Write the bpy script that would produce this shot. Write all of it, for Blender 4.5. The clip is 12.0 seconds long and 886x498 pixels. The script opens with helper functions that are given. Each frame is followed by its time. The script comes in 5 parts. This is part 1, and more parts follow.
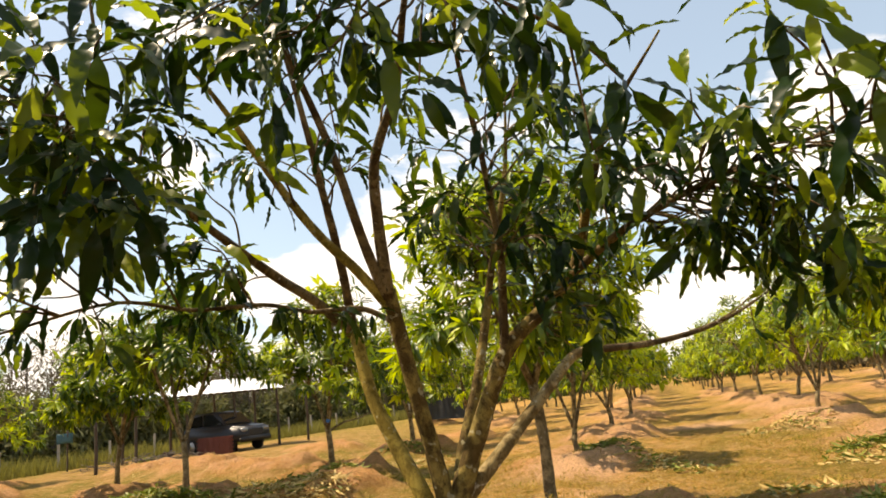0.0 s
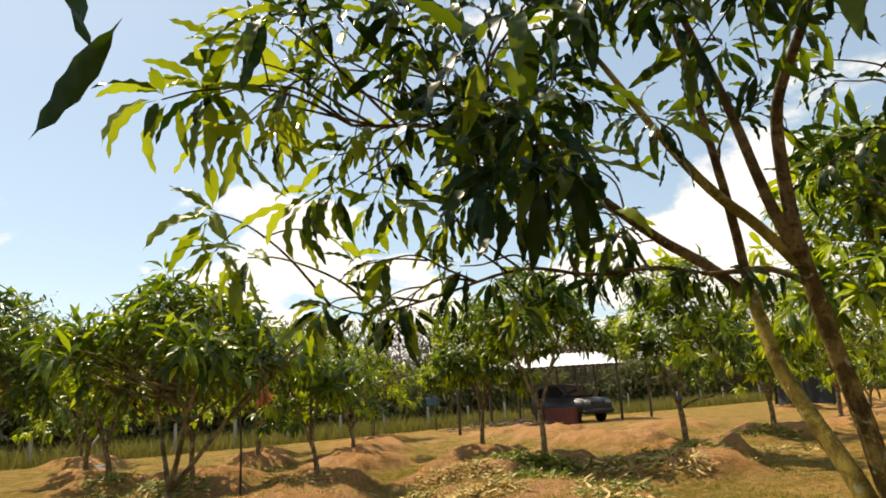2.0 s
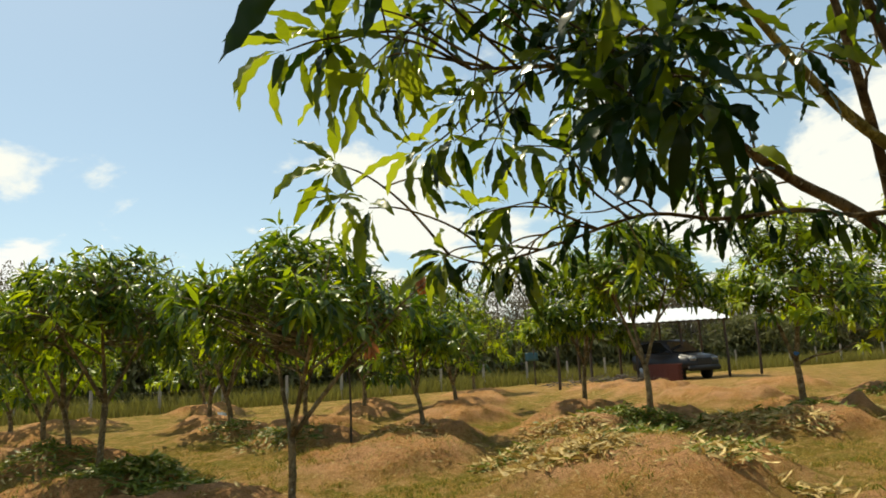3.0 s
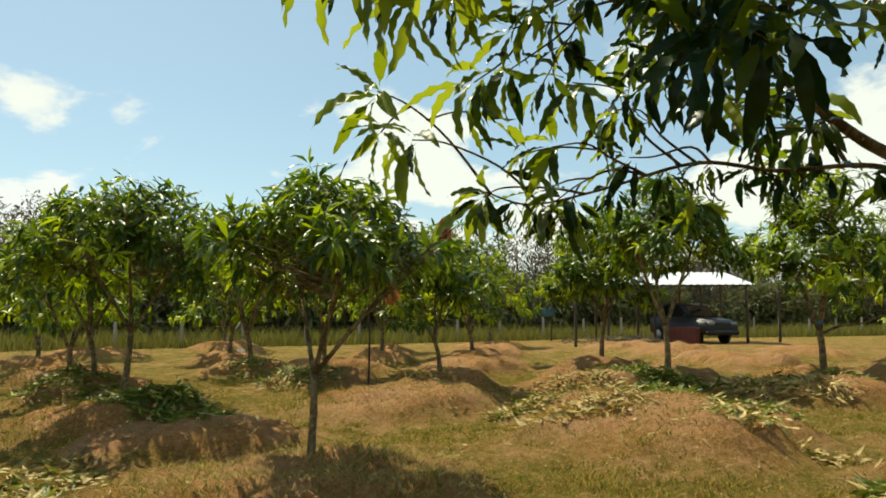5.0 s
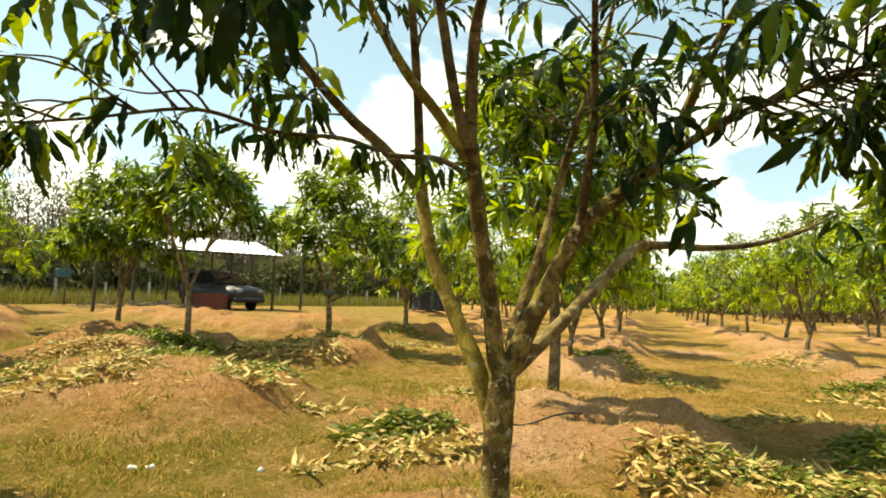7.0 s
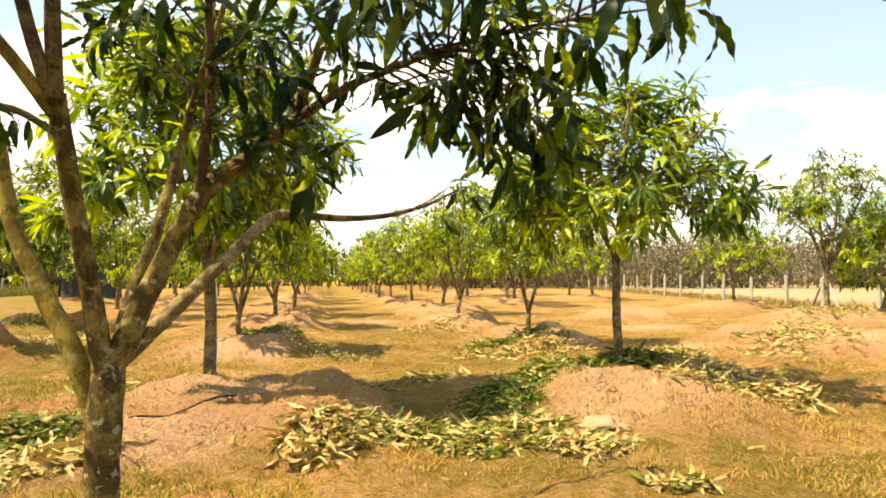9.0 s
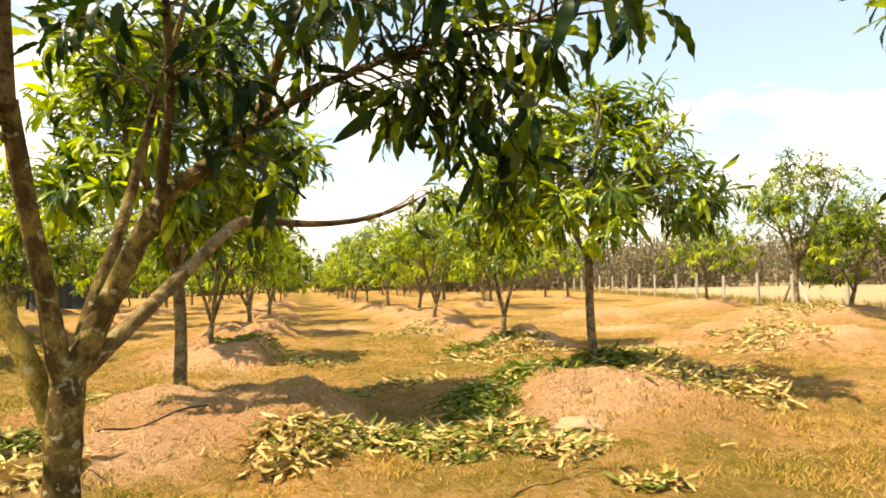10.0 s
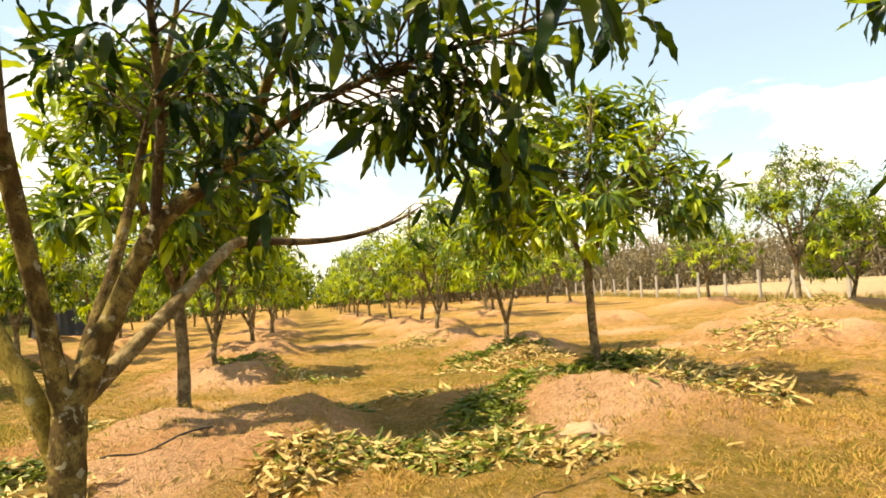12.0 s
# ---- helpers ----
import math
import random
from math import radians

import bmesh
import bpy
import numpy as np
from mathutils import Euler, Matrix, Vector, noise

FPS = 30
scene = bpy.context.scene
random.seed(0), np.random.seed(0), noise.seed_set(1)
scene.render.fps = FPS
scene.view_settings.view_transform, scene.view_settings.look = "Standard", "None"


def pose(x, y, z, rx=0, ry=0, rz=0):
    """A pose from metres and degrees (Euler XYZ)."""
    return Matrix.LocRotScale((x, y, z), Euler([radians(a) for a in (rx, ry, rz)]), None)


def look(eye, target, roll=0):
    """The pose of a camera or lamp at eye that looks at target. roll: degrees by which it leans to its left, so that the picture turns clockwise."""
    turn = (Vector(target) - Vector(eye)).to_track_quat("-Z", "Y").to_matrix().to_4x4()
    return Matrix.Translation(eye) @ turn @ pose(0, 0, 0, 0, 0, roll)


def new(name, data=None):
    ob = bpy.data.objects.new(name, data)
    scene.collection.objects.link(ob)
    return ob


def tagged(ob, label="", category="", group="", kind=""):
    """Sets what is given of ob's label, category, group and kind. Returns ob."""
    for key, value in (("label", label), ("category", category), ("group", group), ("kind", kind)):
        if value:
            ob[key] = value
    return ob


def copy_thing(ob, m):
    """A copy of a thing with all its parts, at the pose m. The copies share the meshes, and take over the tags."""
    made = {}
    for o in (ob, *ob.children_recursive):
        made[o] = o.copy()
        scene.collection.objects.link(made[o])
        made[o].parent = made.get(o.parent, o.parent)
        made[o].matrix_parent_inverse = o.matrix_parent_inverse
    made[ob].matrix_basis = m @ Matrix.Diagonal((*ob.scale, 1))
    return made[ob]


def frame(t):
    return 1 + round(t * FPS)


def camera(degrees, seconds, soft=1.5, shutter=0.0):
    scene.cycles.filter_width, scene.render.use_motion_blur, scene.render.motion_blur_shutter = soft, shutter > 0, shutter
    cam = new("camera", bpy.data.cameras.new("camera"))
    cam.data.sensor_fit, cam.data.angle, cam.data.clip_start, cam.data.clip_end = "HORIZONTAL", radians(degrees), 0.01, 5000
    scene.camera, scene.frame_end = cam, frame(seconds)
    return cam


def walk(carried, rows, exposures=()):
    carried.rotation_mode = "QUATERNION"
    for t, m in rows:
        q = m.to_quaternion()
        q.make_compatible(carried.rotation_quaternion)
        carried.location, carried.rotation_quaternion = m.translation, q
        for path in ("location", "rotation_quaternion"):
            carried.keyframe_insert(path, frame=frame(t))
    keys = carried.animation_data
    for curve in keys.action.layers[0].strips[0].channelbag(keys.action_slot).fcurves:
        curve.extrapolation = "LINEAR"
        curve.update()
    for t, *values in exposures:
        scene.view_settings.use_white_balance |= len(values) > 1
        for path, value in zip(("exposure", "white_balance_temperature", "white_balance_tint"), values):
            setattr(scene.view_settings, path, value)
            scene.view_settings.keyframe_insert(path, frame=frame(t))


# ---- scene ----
cam = camera(65.9, 12.0, 1.75)
PATH = [
    (0, (-0.009, -0.021, 1.413), (0.043, 1.933, 1.836), -6.5),
    (0.5, (-0.078, -0.032, 1.411), (-0.274, 1.905, 1.869), -5.7),
    (1, (-0.132, -0.035, 1.413), (-0.565, 1.857, 1.895), -4.9),
    (1.5, (-0.203, -0.035, 1.423), (-0.84, 1.797, 1.91), -4.3),
    (2, (-0.286, -0.016, 1.392), (-1.142, 1.737, 1.832), -3.7),
    (2.5, (-0.355, -0.022, 1.376), (-1.391, 1.648, 1.748), -3.2),
    (3, (-0.388, -0.024, 1.373), (-1.499, 1.605, 1.706), -3.2),
    (5, (-0.492, -0.002, 1.335), (-1.665, 1.605, 1.531), 0.0),
    (5.5, (-0.494, 0.021, 1.326), (-1.453, 1.763, 1.54), 1.5),
    (6, (-0.467, 0.06, 1.314), (-1.156, 1.925, 1.525), 2.6),
    (6.5, (-0.417, 0.093, 1.305), (-0.767, 2.055, 1.477), 2.1),
    (7, (-0.35, 0.145, 1.281), (-0.307, 2.141, 1.41), 2.2),
    (7.5, (-0.276, 0.202, 1.266), (0.17, 2.148, 1.37), 1.1),
    (9.5, (-0.059, 0.269, 1.265), (0.896, 2.024, 1.347), -0.7),
    (10, (-0.047, 0.27, 1.264), (0.938, 2.008, 1.353), -1.4),
    (10.5, (-0.032, 0.264, 1.267), (1.002, 1.972, 1.383), -2.4),
    (11, (-0.024, 0.26, 1.266), (1.042, 1.948, 1.375), -3.1),
    (11.5, (-0.029, 0.249, 1.268), (1.001, 1.96, 1.378), -3.9),
    (12, (-0.035, 0.25, 1.271), (0.95, 1.987, 1.39), -3.9),
]
EXPOSURES = [(0.0, 0.80, 7900, 13), (1.5, 0.72, 7700, 12), (2.5, 0.26, 7150, 5), (5.0, 0.22, 6900, -4), (6.5, 0.68, 7700, -5), (7.5, 1.04, 8000, -4), (9.5, 1.18, 8000, 10), (12.0, 1.11, 8000, 9)]
walk(cam, [(t, look(eye, target, roll)) for t, eye, target, roll in PATH], EXPOSURES)

# ---- world, sun and sky ----
SUN_DIR = Vector((-0.93, 0.30, 1.55)).normalized()      # towards the sun
sun = new("sun", bpy.data.lights.new("sun", "SUN"))
sun.data.energy, sun.data.angle, sun.data.color = 5.0, radians(0.53), (1.0, 0.90, 0.74)
sun.matrix_world = look(SUN_DIR * 60, (0, 0, 0))

world = bpy.data.worlds.new("sky")
scene.world = world
world.use_nodes = True


def build_sky():
    nt = world.node_tree
    nt.nodes.clear()
    n, ln = nt.nodes.new, nt.links.new
    sky = n("ShaderNodeTexSky")
    sky.sky_type, sky.sun_disc = "NISHITA", False
    sky.sun_elevation = math.asin(SUN_DIR.z)
    sky.sun_rotation = math.atan2(SUN_DIR.x, SUN_DIR.y)
    sky.air_density, sky.dust_density, sky.ozone_density = 1.0, 0.7, 1.0
    haze = n("ShaderNodeMix")
    haze.data_type = "RGBA"
    haze.inputs[0].default_value = 0.34
    haze.inputs[7].default_value = (3.8, 5.1, 6.7, 1)
    ln(sky.outputs[0], haze.inputs[6])
    bright = n("ShaderNodeMix")
    bright.data_type, bright.blend_type = "RGBA", "MULTIPLY"
    bright.inputs[0].default_value = 1.0
    bright.inputs[7].default_value = (0.118, 0.118, 0.115, 1)
    ln(haze.outputs[2], bright.inputs[6])
    co = n("ShaderNodeTexCoord")
    sep = n("ShaderNodeSeparateXYZ")
    ln(co.outputs["Generated"], sep.inputs[0])
    up = n("ShaderNodeMath")
    up.operation = "MAXIMUM"
    up.inputs[1].default_value = 0.0
    ln(sep.outputs[2], up.inputs[0])
    lift = n("ShaderNodeMath")
    lift.operation = "ADD"
    lift.inputs[1].default_value = 0.28
    ln(up.outputs[0], lift.inputs[0])
    # clouds lie on a flat layer, seen in perspective
    flat = n("ShaderNodeCombineXYZ")
    for i in (0, 1):
        div = n("ShaderNodeMath")
        div.operation = "DIVIDE"
        ln(sep.outputs[i], div.inputs[0])
        ln(lift.outputs[0], div.inputs[1])
        ln(div.outputs[0], flat.inputs[i])
    noise_big = n("ShaderNodeTexNoise")
    noise_big.inputs["Scale"].default_value = 1.9
    noise_big.inputs["Detail"].default_value = 7
    noise_big.inputs["Roughness"].default_value = 0.56
    noise_big.inputs["Distortion"].default_value = 0.25
    shift = n("ShaderNodeVectorMath")
    shift.inputs[1].default_value = (4.1, 1.3, 0)
    ln(flat.outputs[0], shift.inputs[0])
    ln(shift.outputs[0], noise_big.inputs["Vector"])
    low = n("ShaderNodeMapRange")
    low.inputs[1].default_value, low.inputs[2].default_value = 0.09, 0.42
    low.inputs[3].default_value, low.inputs[4].default_value = 0.085, -0.075
    ln(up.outputs[0], low.inputs[0])
    aside = n("ShaderNodeMath")
    aside.operation = "ABSOLUTE"
    ln(sep.outputs[0], aside.inputs[0])
    thin = n("ShaderNodeMath")
    thin.operation = "MULTIPLY_ADD"
    thin.inputs[1].default_value, thin.inputs[2].default_value = -0.085, 0.002
    ln(aside.outputs[0], thin.inputs[0])
    cover = n("ShaderNodeMath")
    ln(noise_big.outputs[0], cover.inputs[0])
    ln(thin.outputs[0], cover.inputs[1])
    both = n("ShaderNodeMath")
    ln(cover.outputs[0], both.inputs[0])
    ln(low.outputs[0], both.inputs[1])
    ramp = n("ShaderNodeValToRGB")
    ramp.color_ramp.elements[0].position, ramp.color_ramp.elements[1].position = 0.47, 0.545
    ramp.color_ramp.interpolation = "EASE"
    ln(both.outputs[0], ramp.inputs[0])
    mix = n("ShaderNodeMix")
    mix.data_type, mix.blend_type = "RGBA", "LIGHTEN"
    mix.inputs[7].default_value = (0.84, 0.84, 0.84, 1)
    ln(ramp.outputs[0], mix.inputs[0])
    ln(bright.outputs[2], mix.inputs[6])
    bg = n("ShaderNodeBackground")
    ln(mix.outputs[2], bg.inputs[0])
    out = n("ShaderNodeOutputWorld")
    ln(bg.outputs[0], out.inputs[0])


build_sky()

# ---- materials ----


class Nodes:
    """A small builder for node materials."""

    def __init__(self, name, rough=0.8, spec=0.3):
        self.mat = bpy.data.materials.new(name)
        self.mat.use_nodes = True
        self.tree = self.mat.node_tree
        self.shader = self.tree.nodes["Principled BSDF"]
        self.shader.inputs["Roughness"].default_value = rough
        self.shader.inputs["Specular IOR Level"].default_value = spec

    def add(self, kind):
        return self.tree.nodes.new(kind)

    def link(self, a, b):
        self.tree.links.new(a, b)

    def place(self, scale=(1, 1, 1), world_space=False):
        m = self.add("ShaderNodeMapping")
        m.inputs["Scale"].default_value = scale
        if world_space:
            self.link(self.add("ShaderNodeNewGeometry").outputs["Position"], m.inputs[0])
        else:
            self.link(self.add("ShaderNodeTexCoord").outputs["Object"], m.inputs[0])
        return m.outputs[0]

    def noise(self, scale, vector, detail=5, rough=0.6, distortion=0.0):
        t = self.add("ShaderNodeTexNoise")
        t.inputs["Scale"].default_value, t.inputs["Detail"].default_value = scale, detail
        t.inputs["Roughness"].default_value, t.inputs["Distortion"].default_value = rough, distortion
        self.link(vector, t.inputs["Vector"])
        return t.outputs[0]

    def ramp(self, fac, stops):
        r = self.add("ShaderNodeValToRGB")
        els = r.color_ramp.elements
        while len(els) < len(stops):
            els.new(0.5)
        for e, (p, c) in zip(els, stops):
            e.position, e.color = p, (*c, 1)
        self.link(fac, r.inputs[0])
        return r.outputs[0]

    def mix(self, fac, a, b, blend="MIX"):
        m = self.add("ShaderNodeMix")
        m.data_type, m.blend_type = "RGBA", blend
        for value, socket in ((fac, m.inputs[0]), (a, m.inputs[6]), (b, m.inputs[7])):
            if isinstance(value, (int, float)):
                socket.default_value = value
            elif isinstance(value, tuple):
                socket.default_value = (*value, 1)
            else:
                self.link(value, socket)
        return m.outputs[2]

    def math(self, op, a, b=0.0, clamp=False):
        m = self.add("ShaderNodeMath")
        m.operation, m.use_clamp = op, clamp
        for value, socket in ((a, m.inputs[0]), (b, m.inputs[1])):
            if isinstance(value, (int, float)):
                socket.default_value = value
            else:
                self.link(value, socket)
        return m.outputs[0]

    def random(self):
        """A number for each island of a mesh and each object."""
        island = self.add("ShaderNodeNewGeometry").outputs["Random Per Island"]
        ob = self.add("ShaderNodeObjectInfo").outputs["Random"]
        return self.math("FRACT", self.math("ADD", island, ob))

    def bump(self, height, strength, distance):
        b = self.add("ShaderNodeBump")
        b.inputs["Strength"].default_value, b.inputs["Distance"].default_value = strength, distance
        self.link(height, b.inputs["Height"])
        self.link(b.outputs[0], self.shader.inputs["Normal"])

    def colour(self, c):
        if isinstance(c, tuple):
            self.shader.inputs["Base Color"].default_value = (*c, 1)
        else:
            self.link(c, self.shader.inputs["Base Color"])
        return self


def leaf_material(name, dark, light, glow, bright=None, rough=0.42, share=0.33, spec=0.28, rare=1.2):
    """Leaf: glossy upper side, light that passes through the blade."""
    k = Nodes(name, rough, spec)
    raw = k.random()
    rnd = k.math("POWER", raw, 1.6)
    base = k.mix(rnd, dark, light)
    mottle = k.noise(35, k.place(), 3)
    base = k.mix(k.math("MULTIPLY", mottle, 0.3), base, light)
    k.colour(base)
    thin = k.add("ShaderNodeBsdfTranslucent")
    k.link(k.mix(k.math("POWER", raw, rare), glow, bright or tuple(min(1.0, v * 1.35) for v in glow)), thin.inputs[0])
    both = k.add("ShaderNodeMixShader")
    both.inputs[0].default_value = share
    k.link(k.shader.outputs[0], both.inputs[1])
    k.link(thin.outputs[0], both.inputs[2])
    k.link(both.outputs[0], k.tree.nodes["Material Output"].inputs[0])
    return k.mat


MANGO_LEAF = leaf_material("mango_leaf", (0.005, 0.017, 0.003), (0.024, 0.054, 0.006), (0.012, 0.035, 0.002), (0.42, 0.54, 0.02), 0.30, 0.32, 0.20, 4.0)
# lighter copy of the mango leaf: young leaves, and sunlight put into the colour
LIT_FRESH_LEAF = leaf_material("lit_fresh_mango_leaf", (0.055, 0.090, 0.006), (0.16, 0.21, 0.012), (0.26, 0.32, 0.008), (0.54, 0.60, 0.03), 0.36, 0.40, 0.22, 1.5)
ORCHARD_LEAF = leaf_material("orchard_leaf", (0.014, 0.040, 0.005), (0.120, 0.185, 0.016), (0.05, 0.11, 0.004), (0.50, 0.62, 0.016), 0.34, 0.34, 0.32, 1.7)
YOUNG_LEAF = leaf_material("young_leaf", (0.18, 0.27, 0.010), (0.36, 0.43, 0.018), (0.52, 0.60, 0.012), None, 0.45)
FLUSH_LEAF = leaf_material("flush_leaf", (0.30, 0.36, 0.012), (0.50, 0.54, 0.030), (0.60, 0.66, 0.015), None, 0.45)
DEAD_LEAF = leaf_material("dead_leaf", (0.25, 0.09, 0.03), (0.42, 0.17, 0.05), (0.40, 0.15, 0.04), None, 0.7, 0.25, 0.2)
STRAW_LEAF = leaf_material("cut_dry_leaf", (0.28, 0.19, 0.055), (0.64, 0.475, 0.19), (0.42, 0.29, 0.07), None, 0.6, 0.15, 0.3)
WILTED_LEAF = leaf_material("cut_green_leaf", (0.035, 0.062, 0.010), (0.25, 0.27, 0.040), (0.20, 0.26, 0.02), None, 0.5, 0.2, 0.3)
STRAW = leaf_material("straw", (0.26, 0.18, 0.055), (0.54, 0.40, 0.15), (0.36, 0.27, 0.08), None, 0.8, 0.2, 0.1)
GRASS = leaf_material("dry_grass", (0.33, 0.195, 0.045), (0.56, 0.37, 0.11), (0.40, 0.29, 0.06), None, 0.8, 0.25, 0.1)
WOOD_TWIG_LEAF = leaf_material("far_leaf", (0.125, 0.104, 0.058), (0.23, 0.188, 0.108), (0.17, 0.14, 0.06), None, 0.7, 0.25, 0.15)


def bark_material(name, dark, mid, pale, lichen, amount):
    k = Nodes(name, 0.85, 0.1)
    v = k.place((1, 1, 0.35))
    grain = k.noise(34, v, 6, 0.65)
    crack = k.noise(70, k.place((1, 1, 0.5)), 4, 0.7, 1.5)
    blotch = k.noise(8.0, k.place(), 5, 0.65, 0.6)
    stain = k.noise(4.6, k.place((1, 1, 0.6)), 5, 0.65, 0.8)
    c = k.mix(grain, dark, mid)
    c = k.mix(k.ramp(blotch, [(0.45, (0, 0, 0)), (0.57, (1, 1, 1))]), c, pale)
    c = k.mix(k.ramp(stain, [(0.53, (0, 0, 0)), (0.60, (0.7, 0.7, 0.7))]), c, tuple(0.8 * x for x in dark))
    c = k.mix(k.ramp(crack, [(0.36, (0.75, 0.75, 0.75)), (0.46, (0, 0, 0))]), c, tuple(0.6 * x for x in dark))
    spots = k.noise(26, k.place(), 3, 0.5)
    c = k.mix(k.ramp(spots, [(0.66 - amount, (0, 0, 0)), (0.70 - amount, (0.9, 0.9, 0.9))]), c, lichen)
    k.colour(c)
    k.bump(k.math("ADD", grain, crack), 0.8, 0.016)
    return k.mat


BARK = bark_material("mango_bark", (0.050, 0.032, 0.013), (0.150, 0.102, 0.036), (0.28, 0.21, 0.066), (0.36, 0.33, 0.21), 0.045)
MOSSY = bark_material("mossy_bark", (0.115, 0.080, 0.016), (0.27, 0.20, 0.038), (0.37, 0.28, 0.065), (0.34, 0.31, 0.18), 0.04)
LIMB_BARK = bark_material("limb_bark", (0.046, 0.030, 0.015), (0.130, 0.088, 0.042), (0.22, 0.158, 0.078), (0.34, 0.30, 0.22), 0.0)
PALE_BARK = bark_material("pale_bark", (0.11, 0.074, 0.030), (0.23, 0.165, 0.072), (0.36, 0.275, 0.135), (0.46, 0.42, 0.32), 0.03)
GREY_BARK = bark_material("orchard_bark", (0.075, 0.054, 0.028), (0.20, 0.150, 0.080), (0.30, 0.235, 0.130), (0.36, 0.33, 0.26), 0.0)
FAR_BARK = bark_material("woodland_bark", (0.075, 0.060, 0.048), (0.13, 0.108, 0.09), (0.17, 0.148, 0.125), (0.22, 0.20, 0.18), 0.0)


def ground_material():
    k = Nodes("orchard_soil", 0.95, 0.1)
    p = k.place(world_space=True)
    mound = k.add("ShaderNodeAttribute")
    mound.attribute_name = "soil"
    big = k.noise(0.55, p, 4, 0.6, 0.3)
    blades = k.noise(46, k.place((0.900, 0.310, 0.898), True), 5, 0.75, 0.6)
    mid = k.noise(2.6, p, 5, 0.65)
    fine = k.noise(19, p, 6, 0.7)
    grit = k.noise(75, p, 4, 0.7)
    grass = k.ramp(mid, [(0.28, (0.517, 0.240, 0.040)), (0.50, (0.748, 0.367, 0.081)), (0.72, (0.900, 0.489, 0.151))])
    patch = k.noise(6.5, p, 5, 0.75, 0.6)
    grass = k.mix(k.ramp(patch, [(0.49, (0, 0, 0)), (0.55, (0.95, 0.95, 0.95))]), grass, (0.778, 0.445, 0.197))
    grass = k.mix(k.ramp(patch, [(0.41, (0.95, 0.95, 0.95)), (0.47, (0, 0, 0))]), grass, (0.249, 0.179, 0.023))
    green = k.add("ShaderNodeAttribute")
    green.attribute_name = "green"
    grass = k.mix(k.math("MULTIPLY", green.outputs["Fac"], k.ramp(mid, [(0.38, (0.95, 0.95, 0.95)), (0.70, (0.45, 0.45, 0.45))])), grass, (0.175, 0.168, 0.015))
    grass = k.mix(k.ramp(big, [(0.44, (0, 0, 0)), (0.58, (0.75, 0.75, 0.75))]), grass, (0.260, 0.194, 0.029))
    grass = k.mix(k.ramp(blades, [(0.38, (0.55, 0.55, 0.55)), (0.56, (0, 0, 0))]), grass, (0.104, 0.067, 0.009))
    worn = k.noise(1.1, p, 5, 0.7, 0.8)
    grass = k.mix(k.ramp(worn, [(0.52, (0, 0, 0)), (0.60, (0.7, 0.7, 0.7))]), grass, (0.50, 0.285, 0.105))
    soil = k.ramp(fine, [(0.28, (0.339, 0.139, 0.044)), (0.52, (0.596, 0.285, 0.103)), (0.75, (0.791, 0.464, 0.213))])
    soil = k.mix(k.ramp(k.noise(1.3, p, 4, 0.6), [(0.42, (0, 0, 0)), (0.62, (0.7, 0.7, 0.7))]), soil, (0.657, 0.356, 0.194))
    soil = k.mix(k.ramp(k.noise(5.5, p, 5, 0.7), [(0.54, (0, 0, 0)), (0.68, (0.6, 0.6, 0.6))]), soil, (0.288, 0.153, 0.060))
    much = k.math("MULTIPLY", mound.outputs["Fac"], 1.2)
    much = k.math("ADD", much, k.math("MULTIPLY", k.math("SUBTRACT", mid, 0.5), 1.5))
    c = k.mix(k.math("MINIMUM", k.math("MAXIMUM", much, 0.0), 0.93), grass, soil)
    pale = k.add("ShaderNodeAttribute")
    pale.attribute_name = "pale"
    c = k.mix(k.math("MULTIPLY", pale.outputs["Fac"], k.ramp(fine, [(0.3, (0.5, 0.5, 0.5)), (0.55, (1, 1, 1))])), c, (0.789, 0.468, 0.272))
    field = k.add("ShaderNodeAttribute")
    field.attribute_name = "field"
    c = k.mix(k.math("MULTIPLY", field.outputs["Fac"], 0.85), c, k.ramp(mid, [(0.3, (0.46, 0.35, 0.20)), (0.7, (0.64, 0.51, 0.33))]))
    stalks = k.noise(30, k.place((0.900, 0.387, 0.898), True), 3, 0.8, 1.2)
    cross = k.noise(30, k.place((0.399, 0.900, 0.898), True), 3, 0.8, 1.2)
    c = k.mix(k.ramp(stalks, [(0.57, (0, 0, 0)), (0.66, (0.65, 0.65, 0.65))]), c, (0.798, 0.561, 0.242))
    c = k.mix(k.ramp(cross, [(0.36, (0.6, 0.6, 0.6)), (0.45, (0, 0, 0))]), c, (0.169, 0.102, 0.023))
    c = k.mix(k.math("MULTIPLY", k.ramp(grit, [(0.35, (1, 1, 1)), (0.6, (0, 0, 0))]), 0.38), c, (0.085, 0.058, 0.017))
    k.colour(c)
    k.bump(k.math("ADD", fine, k.math("ADD", k.math("MULTIPLY", grit, 0.6), k.math("MULTIPLY", blades, 0.5))), 1.0, 0.075)
    return k.mat


SOIL = ground_material()


def plain_material(name, a, b, rough=0.6, scale=12, metal=0.0, bump=0.0, spec=0.4):
    k = Nodes(name, rough, spec)
    v = k.place()
    n1 = k.noise(scale, v, 5)
    n2 = k.noise(scale * 0.17, v, 3)
    c = k.mix(n1, a, b)
    c = k.mix(k.math("MULTIPLY", n2, 0.35), c, tuple(x * 0.6 for x in a))
    k.colour(c)
    k.shader.inputs["Metallic"].default_value = metal
    if bump:
        k.bump(n1, bump, 0.02)
    return k.mat


